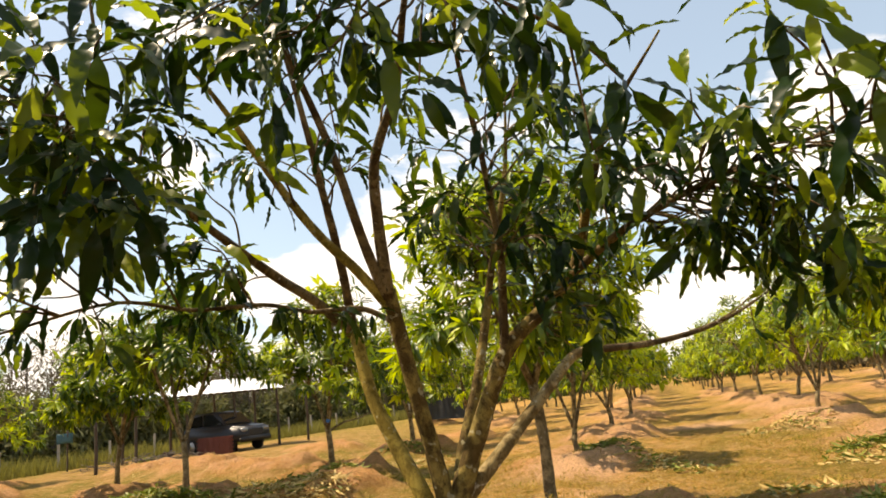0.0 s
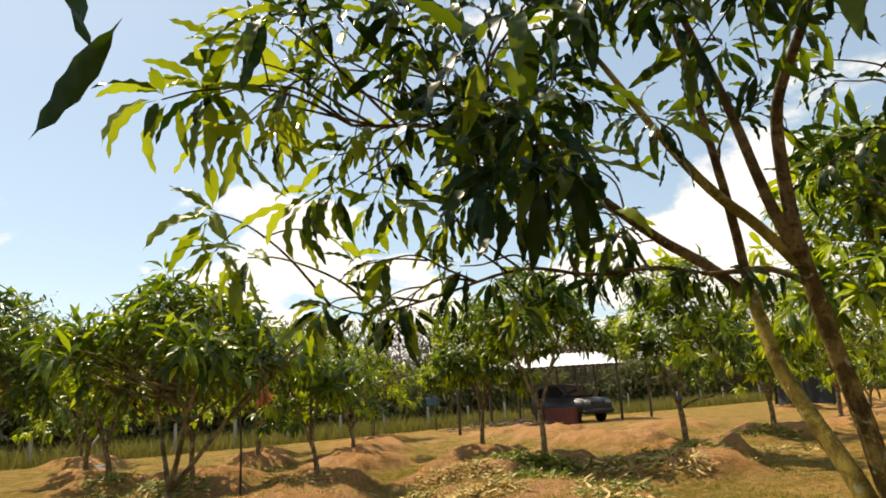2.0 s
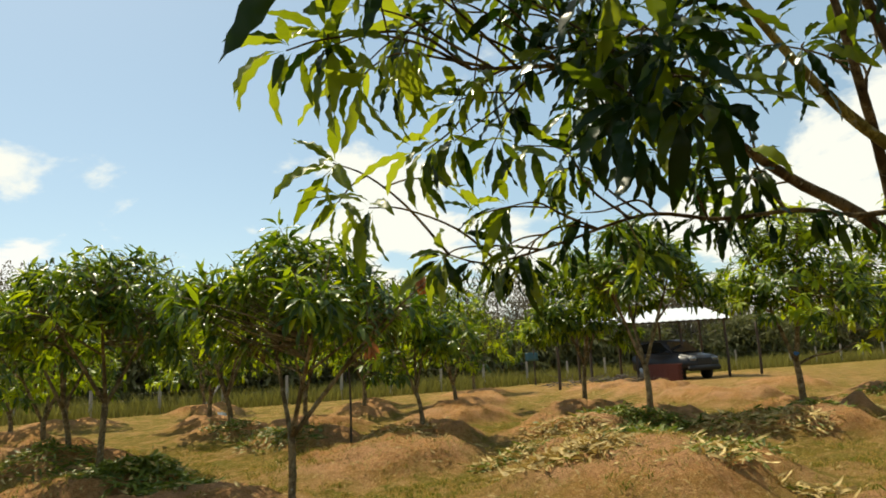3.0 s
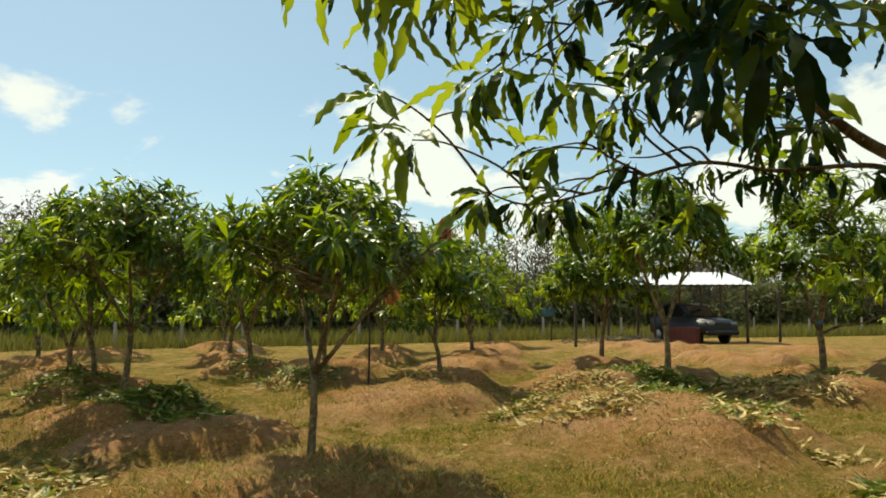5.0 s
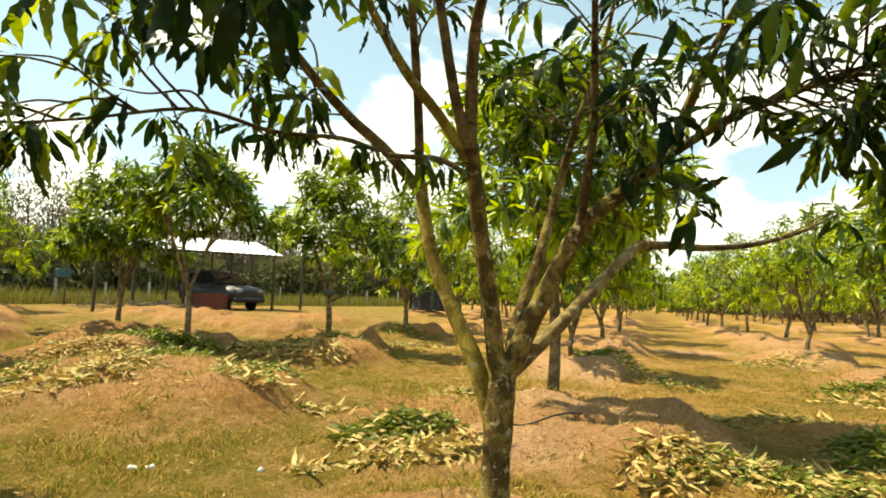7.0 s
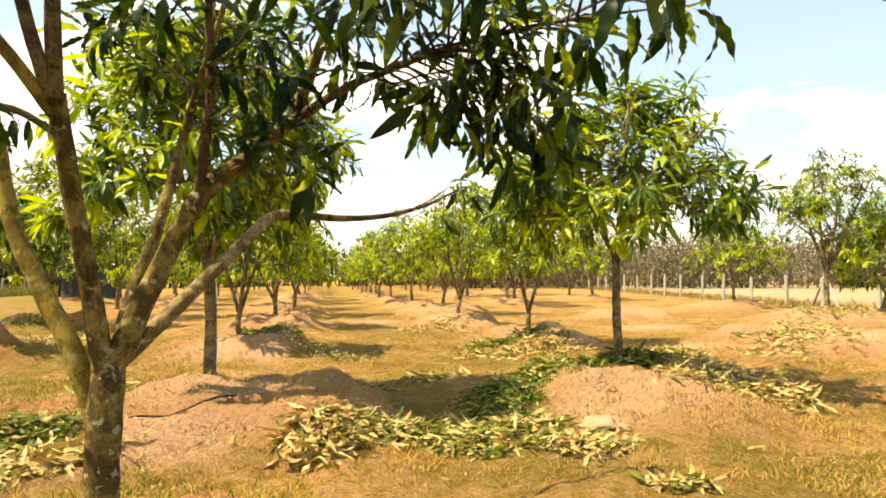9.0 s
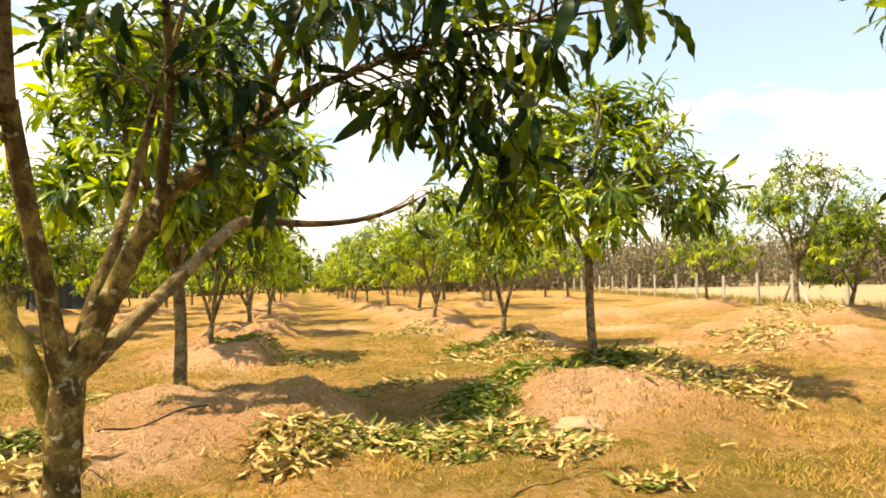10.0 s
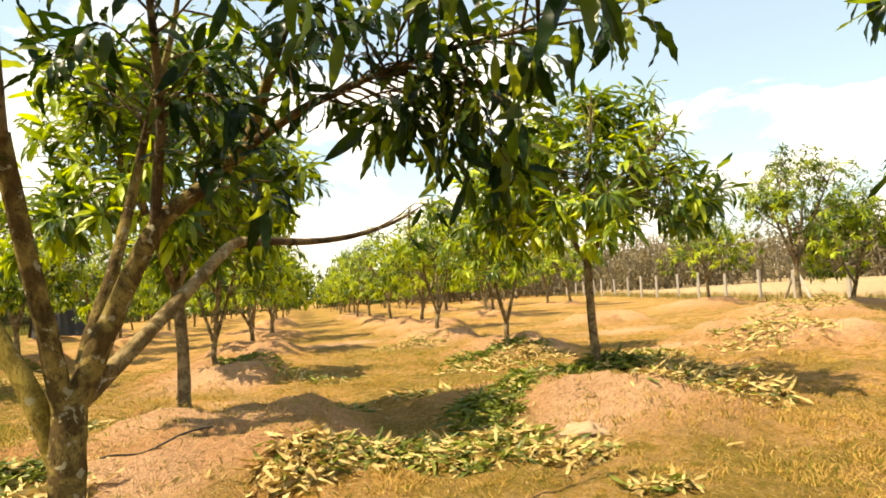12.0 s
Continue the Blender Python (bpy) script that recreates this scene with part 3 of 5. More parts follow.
def build_main_tree():
    rng = np.random.default_rng(7)
    root = thing("mango_tree", Matrix.Identity(4), "leafy mango tree with a forked brown trunk on a soil mound", "tree")

    def limb(name, pts, rad, mat, label="", sides=10):
        v, t = tube(pts, rad, sides, 6, 0.05, rng)
        part(name, mesh_of(name, v, t, mat), root, label)
        return smooth_line(pts, 6)

    z0 = land_z(*MAIN)
    lines = []
    limb("trunk", [(-0.04, 3.05, z0 - 0.08), (-0.035, 3.06, z0 + 0.08), (-0.03, 3.07, 0.55), (-0.02, 3.09, 0.80), (0.0, 3.11, 1.0)],
         [0.105, 0.072, 0.061, 0.064, 0.050], BARK, "brown trunk with pale lichen spots", 14)
    lines.append(limb("branch", [(-0.03, 3.10, 0.66), (-0.12, 3.15, 0.97), (-0.235, 3.23, 1.22), (-0.34, 3.31, 1.48), (-0.40, 3.37, 1.80)],
                      [0.040, 0.040, 0.036, 0.033, 0.030], MOSSY, "yellowish branch covered in dry moss"))
    lines.append(limb("branch", [(-0.40, 3.37, 1.76), (-0.56, 3.31, 1.93), (-0.74, 3.21, 2.07), (-0.90, 2.95, 2.21), (-1.0, 2.55, 2.30), (-1.15, 2.1, 2.33), (-1.45, 1.75, 2.30)],
                      [0.028, 0.026, 0.024, 0.019, 0.014, 0.010, 0.005], LIMB_BARK))
    lines.append(limb("branch", [(-0.40, 3.37, 1.76), (-0.42, 3.20, 2.10), (-0.45, 2.99, 2.40), (-0.5, 2.75, 2.8), (-0.55, 2.6, 3.05)],
                      [0.024, 0.021, 0.018, 0.012, 0.004], LIMB_BARK))
    lines.append(limb("branch", [(-0.01, 3.10, 0.80), (-0.07, 3.07, 1.2), (-0.13, 3.02, 1.52), (-0.19, 2.95, 1.90)],
                      [0.045, 0.038, 0.035, 0.034], BARK, "dark brown branch with lichen"))
    lines.append(limb("branch", [(-0.17, 2.97, 1.80), (-0.32, 2.92, 2.00), (-0.47, 2.86, 2.17), (-0.62, 2.75, 2.40), (-0.78, 2.55, 2.68), (-0.9, 2.3, 2.85)],
                      [0.026, 0.023, 0.021, 0.017, 0.011, 0.004], MOSSY))
    lines.append(limb("branch", [(-0.19, 2.96, 1.84), (-0.27, 2.88, 2.10), (-0.36, 2.72, 2.48), (-0.45, 2.5, 2.75), (-0.5, 2.1, 2.9)],
                      [0.026, 0.023, 0.018, 0.013, 0.004], LIMB_BARK))
    lines.append(limb("branch", [(-0.19, 2.95, 1.86), (-0.20, 2.86, 2.20), (-0.18, 2.72, 2.42), (-0.06, 2.5, 2.62), (0.0, 2.1, 2.7), (0.02, 1.6, 2.5), (0.03, 1.25, 2.3)],
                      [0.030, 0.026, 0.022, 0.017, 0.012, 0.008, 0.003], LIMB_BARK))
    lines.append(limb("branch", [(-0.18, 2.96, 1.76), (-0.32, 2.93, 1.83), (-0.52, 2.88, 1.83), (-0.70, 2.80, 1.87), (-0.95, 2.68, 1.86), (-1.2, 2.56, 1.90), (-1.5, 2.36, 1.80), (-1.70, 2.2, 1.745), (-1.83, 2.08, 1.79)],
                      [0.013, 0.012, 0.010, 0.009, 0.008, 0.007, 0.005, 0.004, 0.003], LIMB_BARK))
    lines.append(limb("branch", [(0.02, 3.13, 0.97), (0.06, 3.24, 1.15), (0.17, 3.34, 1.46), (0.26, 3.40, 1.79), (0.32, 3.36, 2.05), (0.42, 3.2, 2.45), (0.45, 3.0, 2.8)],
                      [0.032, 0.030, 0.026, 0.022, 0.018, 0.012, 0.004], BARK))
    lines.append(limb("branch", [(0.0, 3.11, 0.93), (0.14, 3.09, 1.25), (0.30, 3.05, 1.58), (0.49, 3.08, 1.75), (0.65, 3.0, 1.92), (0.72, 2.8, 2.2), (0.8, 2.6, 2.45), (0.95, 2.3, 2.66)],
                      [0.050, 0.042, 0.036, 0.032, 0.027, 0.020, 0.013, 0.004], BARK))
    lines.append(limb("branch", [(0.29, 3.05, 1.54), (0.31, 3.0, 1.8), (0.32, 2.95, 2.02), (0.28, 2.8, 2.4), (0.2, 2.5, 2.75), (0.2, 2.0, 2.8)],
                      [0.022, 0.020, 0.018, 0.014, 0.009, 0.004], LIMB_BARK))
    lines.append(limb("branch", [(0.62, 3.02, 1.88), (0.8, 2.8, 2.0), (0.92, 2.66, 2.05), (1.05, 2.4, 2.08), (1.25, 2.1, 2.1), (1.38, 1.75, 2.05)],
                      [0.022, 0.018, 0.015, 0.012, 0.008, 0.003], LIMB_BARK))
    lines.append(limb("branch", [(0.02, 3.12, 0.95), (0.24, 3.20, 1.15), (0.48, 3.36, 1.37), (0.68, 3.50, 1.545), (0.80, 3.57, 1.565)],
                      [0.038, 0.031, 0.028, 0.026, 0.022], PALE_BARK, "pale grey-brown low branch"))
    lines.append(limb("branch", [(0.74, 3.54, 1.555), (0.88, 3.63, 1.572), (1.12, 3.79, 1.578), (1.38, 3.95, 1.605), (1.58, 3.99, 1.645), (1.78, 4.0, 1.71), (2.0, 4.0, 1.82)],
                      [0.023, 0.021, 0.019, 0.017, 0.015, 0.011, 0.004], LIMB_BARK))
    nodes = np.vstack([l[len(l) // 3 :] for l in lines])

    # shoots: where their tips stand, limb by limb
    left = [(-1.76, 1.25, 2.28), (-1.73, 1.40, 2.34), (-1.70, 1.48, 2.25), (-1.95, 1.63, 2.07), (-1.89, 1.74, 1.92), (-1.70, 1.47, 2.50), (-1.64, 1.68, 2.48),
            (-1.60, 1.76, 2.61), (-1.65, 1.75, 2.07), (-1.83, 2.08, 1.77), (-1.61, 2.22, 1.75), (-1.56, 2.10, 1.92), (-1.56, 1.80, 2.10), (-1.48, 1.98, 2.36),
            (-1.25, 1.91, 2.49), (-1.43, 2.35, 2.09), (-1.08, 1.95, 2.32), (-1.23, 2.29, 2.19), (-1.04, 2.18, 2.04), (-0.88, 1.85, 2.17), (-1.01, 2.82, 2.06),
            (-0.83, 2.08, 2.43), (-1.51, 2.17, 2.16), (-1.40, 2.41, 1.92), (-0.96, 3.16, 1.99),
            (-1.47, 1.36, 2.52), (-1.38, 1.58, 2.57), (-1.21, 1.62, 2.62), (-1.12, 1.82, 2.64), (-0.90, 1.77, 2.66), (-0.69, 1.96, 2.67), (-0.49, 1.90, 2.64)]
    over = [(-0.87, 1.45, 2.25), (-0.77, 1.48, 2.06), (-0.88, 1.48, 1.90), (-0.77, 1.54, 1.93), (-0.72, 1.66, 1.96), (-1.00, 1.60, 2.18), (-0.72, 1.47, 2.35),
            (-0.63, 1.66, 2.45), (-0.77, 2.15, 2.39), (-0.55, 2.16, 2.25), (-0.87, 2.55, 2.12), (-0.40, 1.60, 2.36), (-0.23, 1.61, 2.43), (-0.19, 1.67, 2.31),
            (-0.06, 1.66, 2.33), (0.12, 1.62, 2.42), (-0.11, 1.61, 2.46), (-0.40, 1.77, 2.22), (0.04, 2.97, 2.55), (-0.31, 3.06, 2.57), (-0.93, 0.47, 2.06)]
    right = [(0.36, 1.47, 2.32), (0.26, 1.61, 2.42), (0.42, 1.62, 2.31), (0.52, 1.54, 2.13), (0.41, 1.95, 2.31), (0.30, 2.08, 2.53), (0.25, 2.37, 2.39),
            (0.47, 2.39, 2.26), (0.57, 2.10, 2.10), (0.56, 2.32, 2.40), (0.65, 1.98, 2.03), (0.82, 2.10, 2.17), (0.82, 1.85, 2.22), (0.83, 1.40, 2.25),
            (0.92, 1.39, 2.20), (0.93, 1.94, 2.15), (1.02, 1.90, 2.16), (0.92, 1.40, 2.05), (1.00, 1.37, 1.98), (1.03, 2.32, 1.89), (0.93, 2.36, 1.87),
            (1.13, 2.24, 1.99), (1.28, 2.18, 1.95), (1.28, 1.91, 2.03), (2.02, 3.95, 1.78), (1.44, 2.35, 1.77),
            (1.18, 2.18, 2.14), (0.75, 2.32, 2.27), (1.19, 2.11, 1.88), (1.26, 1.96, 1.80), (1.20, 2.26, 1.78), (1.41, 2.26, 1.70), (1.10, 2.24, 2.02), (1.35, 2.43, 1.68), (0.96, 2.49, 2.15), (1.10, 2.50, 1.95)]
    far_right = [(0.99, 2.66, 1.98), (0.94, 2.76, 2.07), (1.10, 2.49, 2.0), (1.22, 2.41, 2.03), (1.26, 2.28, 1.97), (1.42, 2.45, 1.86), (1.35, 2.63, 1.80),
                 (1.48, 2.31, 1.78), (1.27, 1.89, 1.97), (1.32, 1.67, 2.03), (1.42, 1.58, 2.02), (1.30, 2.06, 2.10), (1.16, 2.16, 2.12),
                 (1.05, 2.31, 2.18), (0.77, 2.56, 2.18), (0.76, 2.78, 2.20), (0.64, 2.80, 2.25), (0.49, 2.88, 2.14), (0.17, 3.09, 2.26),
                 (0.43, 2.73, 2.17), (0.55, 2.64, 1.97), (0.34, 2.9, 2.05), (0.56, 2.78, 1.8), (0.47, 3.01, 1.87), (0.12, 2.87, 2.29), (0.63, 2.67, 1.64)]
    crown = [(-0.08, 3.6, 2.33), (0.16, 3.63, 2.23), (0.40, 3.55, 2.40), (0.63, 3.56, 2.26), (0.97, 3.4, 2.44)]
    for k in range(15):
        a, r = rng.uniform(0, 6.28), 1.25 * math.sqrt(rng.uniform(0, 1))
        crown.append((-0.1 + r * math.cos(a), 2.75 + 0.8 * r * math.sin(a), rng.uniform(2.65, 3.05) - 0.2 * r * r))
    leaves, single = [], []
    centre = np.array([0.0, 3.1, 1.6])
    for group, count in ((left, 11), (over, 7), (right, 6), (far_right, 7), (crown, 7)):
        for tip in group:
            tip = np.array(tip)
            want = tip + (centre - tip) * 0.20
            near = nodes[np.argmin(np.linalg.norm(nodes - want, axis=1) + 0.25 * np.maximum(0, nodes[:, 2] - tip[2] - 0.25))]
            sag = np.array([0, 0, 0.10 * np.linalg.norm(tip - near)])
            mid1, mid2 = near + (tip - near) * 0.35 + sag + rng.normal(0, 0.02, 3), near + (tip - near) * 0.72 + sag * 0.8 + rng.normal(0, 0.02, 3)
            pieces = [tube([near, mid1, mid2, tip], [0.0060, 0.0048, 0.0036, 0.0024], 5, 4)]
            bag = leaves
            axis = tip - mid2
            near_lens = tip[1] < 1.0
            outer = group is left and tip[0] < -1.35
            # tips towards the sunny left take the sunlit colour most often
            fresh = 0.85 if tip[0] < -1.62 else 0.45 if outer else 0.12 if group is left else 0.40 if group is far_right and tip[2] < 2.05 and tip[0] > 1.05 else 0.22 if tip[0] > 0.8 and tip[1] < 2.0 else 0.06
            first = len(bag)
            shoot(bag, tip, axis, rng, 5 if near_lens else 9 if outer else count + 5 if group is left else count + 1 if tip[1] < 1.75 else count + 3, 0.225 if outer or tip[1] < 1.75 else 0.195, 0.14, 0.05 if outer else 0.10)
            for start in (mid1 * 0.8 + mid2 * 0.2, mid1 * 0.4 + mid2 * 0.6, mid2):
                if rng.uniform() < (0.0 if near_lens else 0.35 if outer else 0.8 if group is left else 0.55 if group is over else 0.3):
                    side = np.asarray(axis) / np.linalg.norm(axis) * 0.10 + rng.normal(0, 0.10, 3)
                    end = start + side
                    pieces.append(tube([start, start + side * 0.5 + (0, 0, 0.015), end], [0.004, 0.0035, 0.0025], 4, 3))
                    shoot(bag, end, side, rng, count - 2, 0.165, 0.16, 0.06)
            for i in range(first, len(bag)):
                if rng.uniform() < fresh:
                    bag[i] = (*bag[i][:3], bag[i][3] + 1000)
            v, t = joined(pieces)
            part("twig", mesh_of("twig", v, t, LIMB_BARK), root)
    # short shoots hang in a row from the level branch
    for p in lines[7][5::3]:
        for _ in range(2):
            a = rng.uniform(0, 6.283)
            axis = np.array([0.5 * math.cos(a), 0.5 * math.sin(a), -0.25])
            tip = p + axis * 0.07
            v, t = tube([p, p + axis * 0.03, tip], [0.004, 0.003, 0.002], 4, 2)
            part("twig", mesh_of("twig", v, t, LIMB_BARK), root)
            shoot(leaves, tip, axis, rng, 5, 0.14, 0.45, 0.05)
    # two leaves that hang low on the near side
    for base, end, k in (((-0.68, 0.33, 1.785), (-0.64, 0.41, 1.74), 3), ((-0.795, 0.375, 1.765), (-0.88, 0.35, 1.66), 3)):
        base, end = np.array(base), np.array(end)
        d = (end - base) / np.linalg.norm(end - base)
        side = np.cross((-0.65, 0.5, 0.55), d)
        side /= np.linalg.norm(side)
        leaves.append((base, np.stack([d, side, np.cross(d, side)], 1), np.linalg.norm(end - base) * 1.05, k))
    # the leaves over the near side of the tree are parts of their own
    keep = sorted(range(len(leaves)), key=lambda i: leaves[i][0][1])[:300]
    shapes = [[mesh_of("leaf", v, t, mat) for v, t in FINE_LEAVES] for mat in (MANGO_LEAF, LIT_FRESH_LEAF)]
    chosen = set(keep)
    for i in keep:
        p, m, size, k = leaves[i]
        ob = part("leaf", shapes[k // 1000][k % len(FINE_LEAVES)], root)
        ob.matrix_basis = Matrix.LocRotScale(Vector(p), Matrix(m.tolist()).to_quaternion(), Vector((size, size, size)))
    rest = [l for i, l in enumerate(leaves) if i not in chosen]
    for mat, young, label in ((MANGO_LEAF, 0, "dark glossy drooping mango leaves"), (LIT_FRESH_LEAF, 1, "yellow-green mango leaves, younger and coloured as if sunlit")):
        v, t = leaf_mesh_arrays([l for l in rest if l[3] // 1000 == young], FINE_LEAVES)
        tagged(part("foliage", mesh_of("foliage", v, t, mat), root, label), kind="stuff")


build_main_tree()

# ---- the other planted trees ----


def orchard_tree(name, m, height, radius, seed, fork, label, shoots=110, per=10, young=0.0, dead=(), flush=(), shapes=ROUGH_LEAVES, leaf=0.20, skirt=0.27, tuft_count=17, splay=1.0, crown_mat=ORCHARD_LEAF, arms=(), reach_out=(), sway=1.0, group="planted mango trees"):
    rng = np.random.default_rng(seed)
    root = thing(name, m, label, "tree", group)
    lean = rng.normal(0, 0.05, 2) * sway
    top = np.array([lean[0], lean[1], fork])
    tr = 0.029 + 0.019 * (height - 2.15)
    v, t = tube([(0, 0, -0.12), (0, 0, 0.05), (lean[0] * 0.3 + rng.normal(0, 0.012), lean[1] * 0.3, fork * 0.5), top], [tr * 1.7, tr * 1.15, tr, tr * 0.95], 9, 4, 0.05, rng)
    part("trunk", mesh_of("trunk", v, t, GREY_BARK), root)
    limbs, count = [], int(rng.integers(3, 5))
    turn = rng.uniform(0, 6.28)
    for k in range(count):
        a = turn + k * 6.283 / count + rng.normal(0, 0.25)
        out = np.array([math.cos(a), math.sin(a), 0])
        rise = height - fork
        reach = splay * radius * rng.uniform(0.45, 0.75)
        pts = [top - (0, 0, 0.04), top + out * reach * 0.28 + (0, 0, rise * 0.22), top + out * reach * 0.62 + (0, 0, rise * 0.50), top + out * reach + (0, 0, rise * rng.uniform(0.68, 0.85))]
        v, t = tube(pts, [tr * 0.72, tr * 0.58, tr * 0.40, tr * 0.14], 7, 4, 0.05, rng)
        part("branch", mesh_of("branch", v, t, GREY_BARK), root)
        limbs.append(smooth_line(pts, 4))
        b = a + rng.choice([-1, 1]) * rng.uniform(0.5, 0.9)
        s = limbs[-1][5]
        pts = [s, s + np.array([math.cos(b), math.sin(b), 0]) * radius * 0.3 + (0, 0, rise * 0.14), s + np.array([math.cos(b), math.sin(b), 0]) * radius * 0.62 + (0, 0, rise * 0.30)]
        v, t = tube(pts, [tr * 0.42, tr * 0.32, tr * 0.12], 6, 4)
        part("branch", mesh_of("branch", v, t, GREY_BARK), root)
        limbs.append(smooth_line(pts, 4))
    for pts in arms:
        v, t = tube(pts, np.linspace(tr * 0.5, tr * 0.2, len(pts)), 6, 4)
        part("branch", mesh_of("branch", v, t, GREY_BARK), root)
    nodes = np.vstack([l[2:] for l in limbs])
    leaves, fresh, brown, yellow, twigs = [], [], [], [], []
    low, high = fork + skirt * (height - fork), height
    tufts, n = [], tuft_count
    for k in range(n):
        u = math.sqrt((k + 0.5) / n)
        a = turn + 2.4 * k + rng.normal(0, 0.2)
        r = radius * 0.84 * u * rng.uniform(0.82, 1.16)
        f = 0.84 - 0.46 * u**2.2 - (0.30 * rng.uniform(0, 1) if u > 0.4 else 0.0) + rng.normal(0, 0.05)
        tufts.append((lean[0] + r * math.cos(a), lean[1] + r * math.sin(a), low + (high - low) * f, rng.uniform(0.7, 1.25)))
    middle = np.array([lean[0], lean[1], low + 0.30 * (high - low)])
    for k in range(shoots):
        cx, cy, cz, wide = tufts[k % n]
        off = rng.normal(0, 1, 3)
        off /= max(1.0, np.linalg.norm(off) / 1.7)
        tip = np.array([cx, cy, cz]) + off * wide * np.array([0.19 * radius, 0.19 * radius, 0.115 * (high - low)])
        s = (tip[2] - low) / (high - low)
        if s < 0.02:
            tip[2], s = low + (0.02 + 0.1 * rng.uniform()) * (high - low), 0.05
        near = nodes[np.argmin(np.linalg.norm(nodes - (tip * 0.85 + top * 0.15), axis=1))]
        mid = near * 0.5 + tip * 0.5 + rng.normal(0, 0.05, 3)
        twigs.append(tube([near, mid, tip], [0.0065, 0.0045, 0.0025], 4, 3))
        axis = tip - mid
        axis = axis / np.linalg.norm(axis) + 0.9 * (tip - middle) / np.linalg.norm(tip - middle) + (0, 0, 0.35)
        bag = fresh if (s < 0.80 and rng.uniform() < young) else leaves
        shoot(bag, tip, axis, rng, per, leaf, 0.42, 0.14)
    for x, y, z in flush:
        tip = np.array([x, y, z])
        near = nodes[np.argmin(np.linalg.norm(nodes - tip, axis=1))]
        twigs.append(tube([near, near * 0.4 + tip * 0.6, tip], [0.010, 0.007, 0.004], 4, 3))
        shoot(yellow, tip, tip - near, rng, 16, leaf * 1.15, 0.30, 0.07)
    for x, y, z in reach_out:
        tip = np.array([x, y, z])
        near = nodes[np.argmin(np.linalg.norm(nodes - tip, axis=1))]
        mid = near * 0.4 + tip * 0.6 + (0, 0, 0.06)
        twigs.append(tube([near, mid, tip], [0.012, 0.008, 0.004], 5, 4))
        shoot(leaves, tip, tip - mid, rng, 11, 0.20, 0.20, 0.10)
        shoot(leaves, tip * 0.8 + mid * 0.2 + (0, 0, 0.02), tip - mid, rng, 7, 0.18, 0.2, 0.08)
    for x, y, z in dead:
        tip = np.array([x, y, z])
        near = nodes[np.argmin(np.linalg.norm(nodes - tip, axis=1))]
        twigs.append(tube([near, near * 0.4 + tip * 0.6 + (0, 0, 0.08), tip], [0.010, 0.007, 0.004], 4, 3))
        shoot(brown, tip, (0.1, 0, -1), rng, 34, leaf * 1.25, 0.9, 0.28)
    v, t = joined(twigs)
    tagged(part("brush", mesh_of("brush", v, t, GREY_BARK), root), kind="stuff")
    v, t = leaf_mesh_arrays(leaves, shapes)
    tagged(part("crown", mesh_of("crown", v, t, crown_mat), root, "drooping green leaves"), kind="stuff")
    if fresh:
        v, t = leaf_mesh_arrays(fresh, shapes)
        tagged(part("young_foliage", mesh_of("young_foliage", v, t, YOUNG_LEAF), root, "yellow-green new leaves"), kind="stuff")
    if yellow:
        v, t = leaf_mesh_arrays(yellow, shapes)
        tagged(part("flush", mesh_of("flush", v, t, FLUSH_LEAF), root, "bright yellow new shoots"), kind="stuff")
    if brown:
        v, t = leaf_mesh_arrays(brown, shapes)
        tagged(part("dead_foliage", mesh_of("dead_foliage", v, t, DEAD_LEAF), root, "withered orange-brown leaves"), kind="stuff")
    return root


TREE_LABEL = {
    "e": "small bushy mango tree with forked trunk on a grassy mound",
    "c": "young mango tree with withered orange leaves on one side",
    "ra": "mango tree with a straight trunk and yellow-green new leaves",
    "rb": "mango tree with a pale straight trunk on a soil mound",
    "rc": "mango tree with two stems on a mound of cut leaves",
    "near": "broad mango tree with leaves coloured dark as in shade, on bare soil",
}
FLUSH = {"a": ((0.05, -0.3, 3.6), (0.2, -0.2, 3.55), (-0.15, -0.35, 3.45), (0.4, -0.3, 3.5)), "ra": ((-0.98, -0.36, 1.48), (-0.63, -0.68, 1.76), (-0.43, -0.69, 1.51), (-0.25, -0.74, 1.6), (-0.69, -0.48, 1.61)), "n": ((-0.59, -0.76, 0.93), (-0.77, -0.57, 1.47), (-0.26, -0.74, 1.23), (-0.54, -0.57, 1.86)),
         "rf": ((-0.5, -0.8, 1.3), (0.4, -0.8, 1.5)), "re": ((-0.7, -0.6, 1.2), (0.5, -0.8, 1.3))}
YOUNG = {"ra": 0.2, "rb": 0.42, "rf": 0.35, "rc": 0.3, "re": 0.4, "a": 0.3, "n": 0.45, "d": 0.2, "b": 0.15, "c": 0.15, "rd": 0.3, "rs": 0.4}
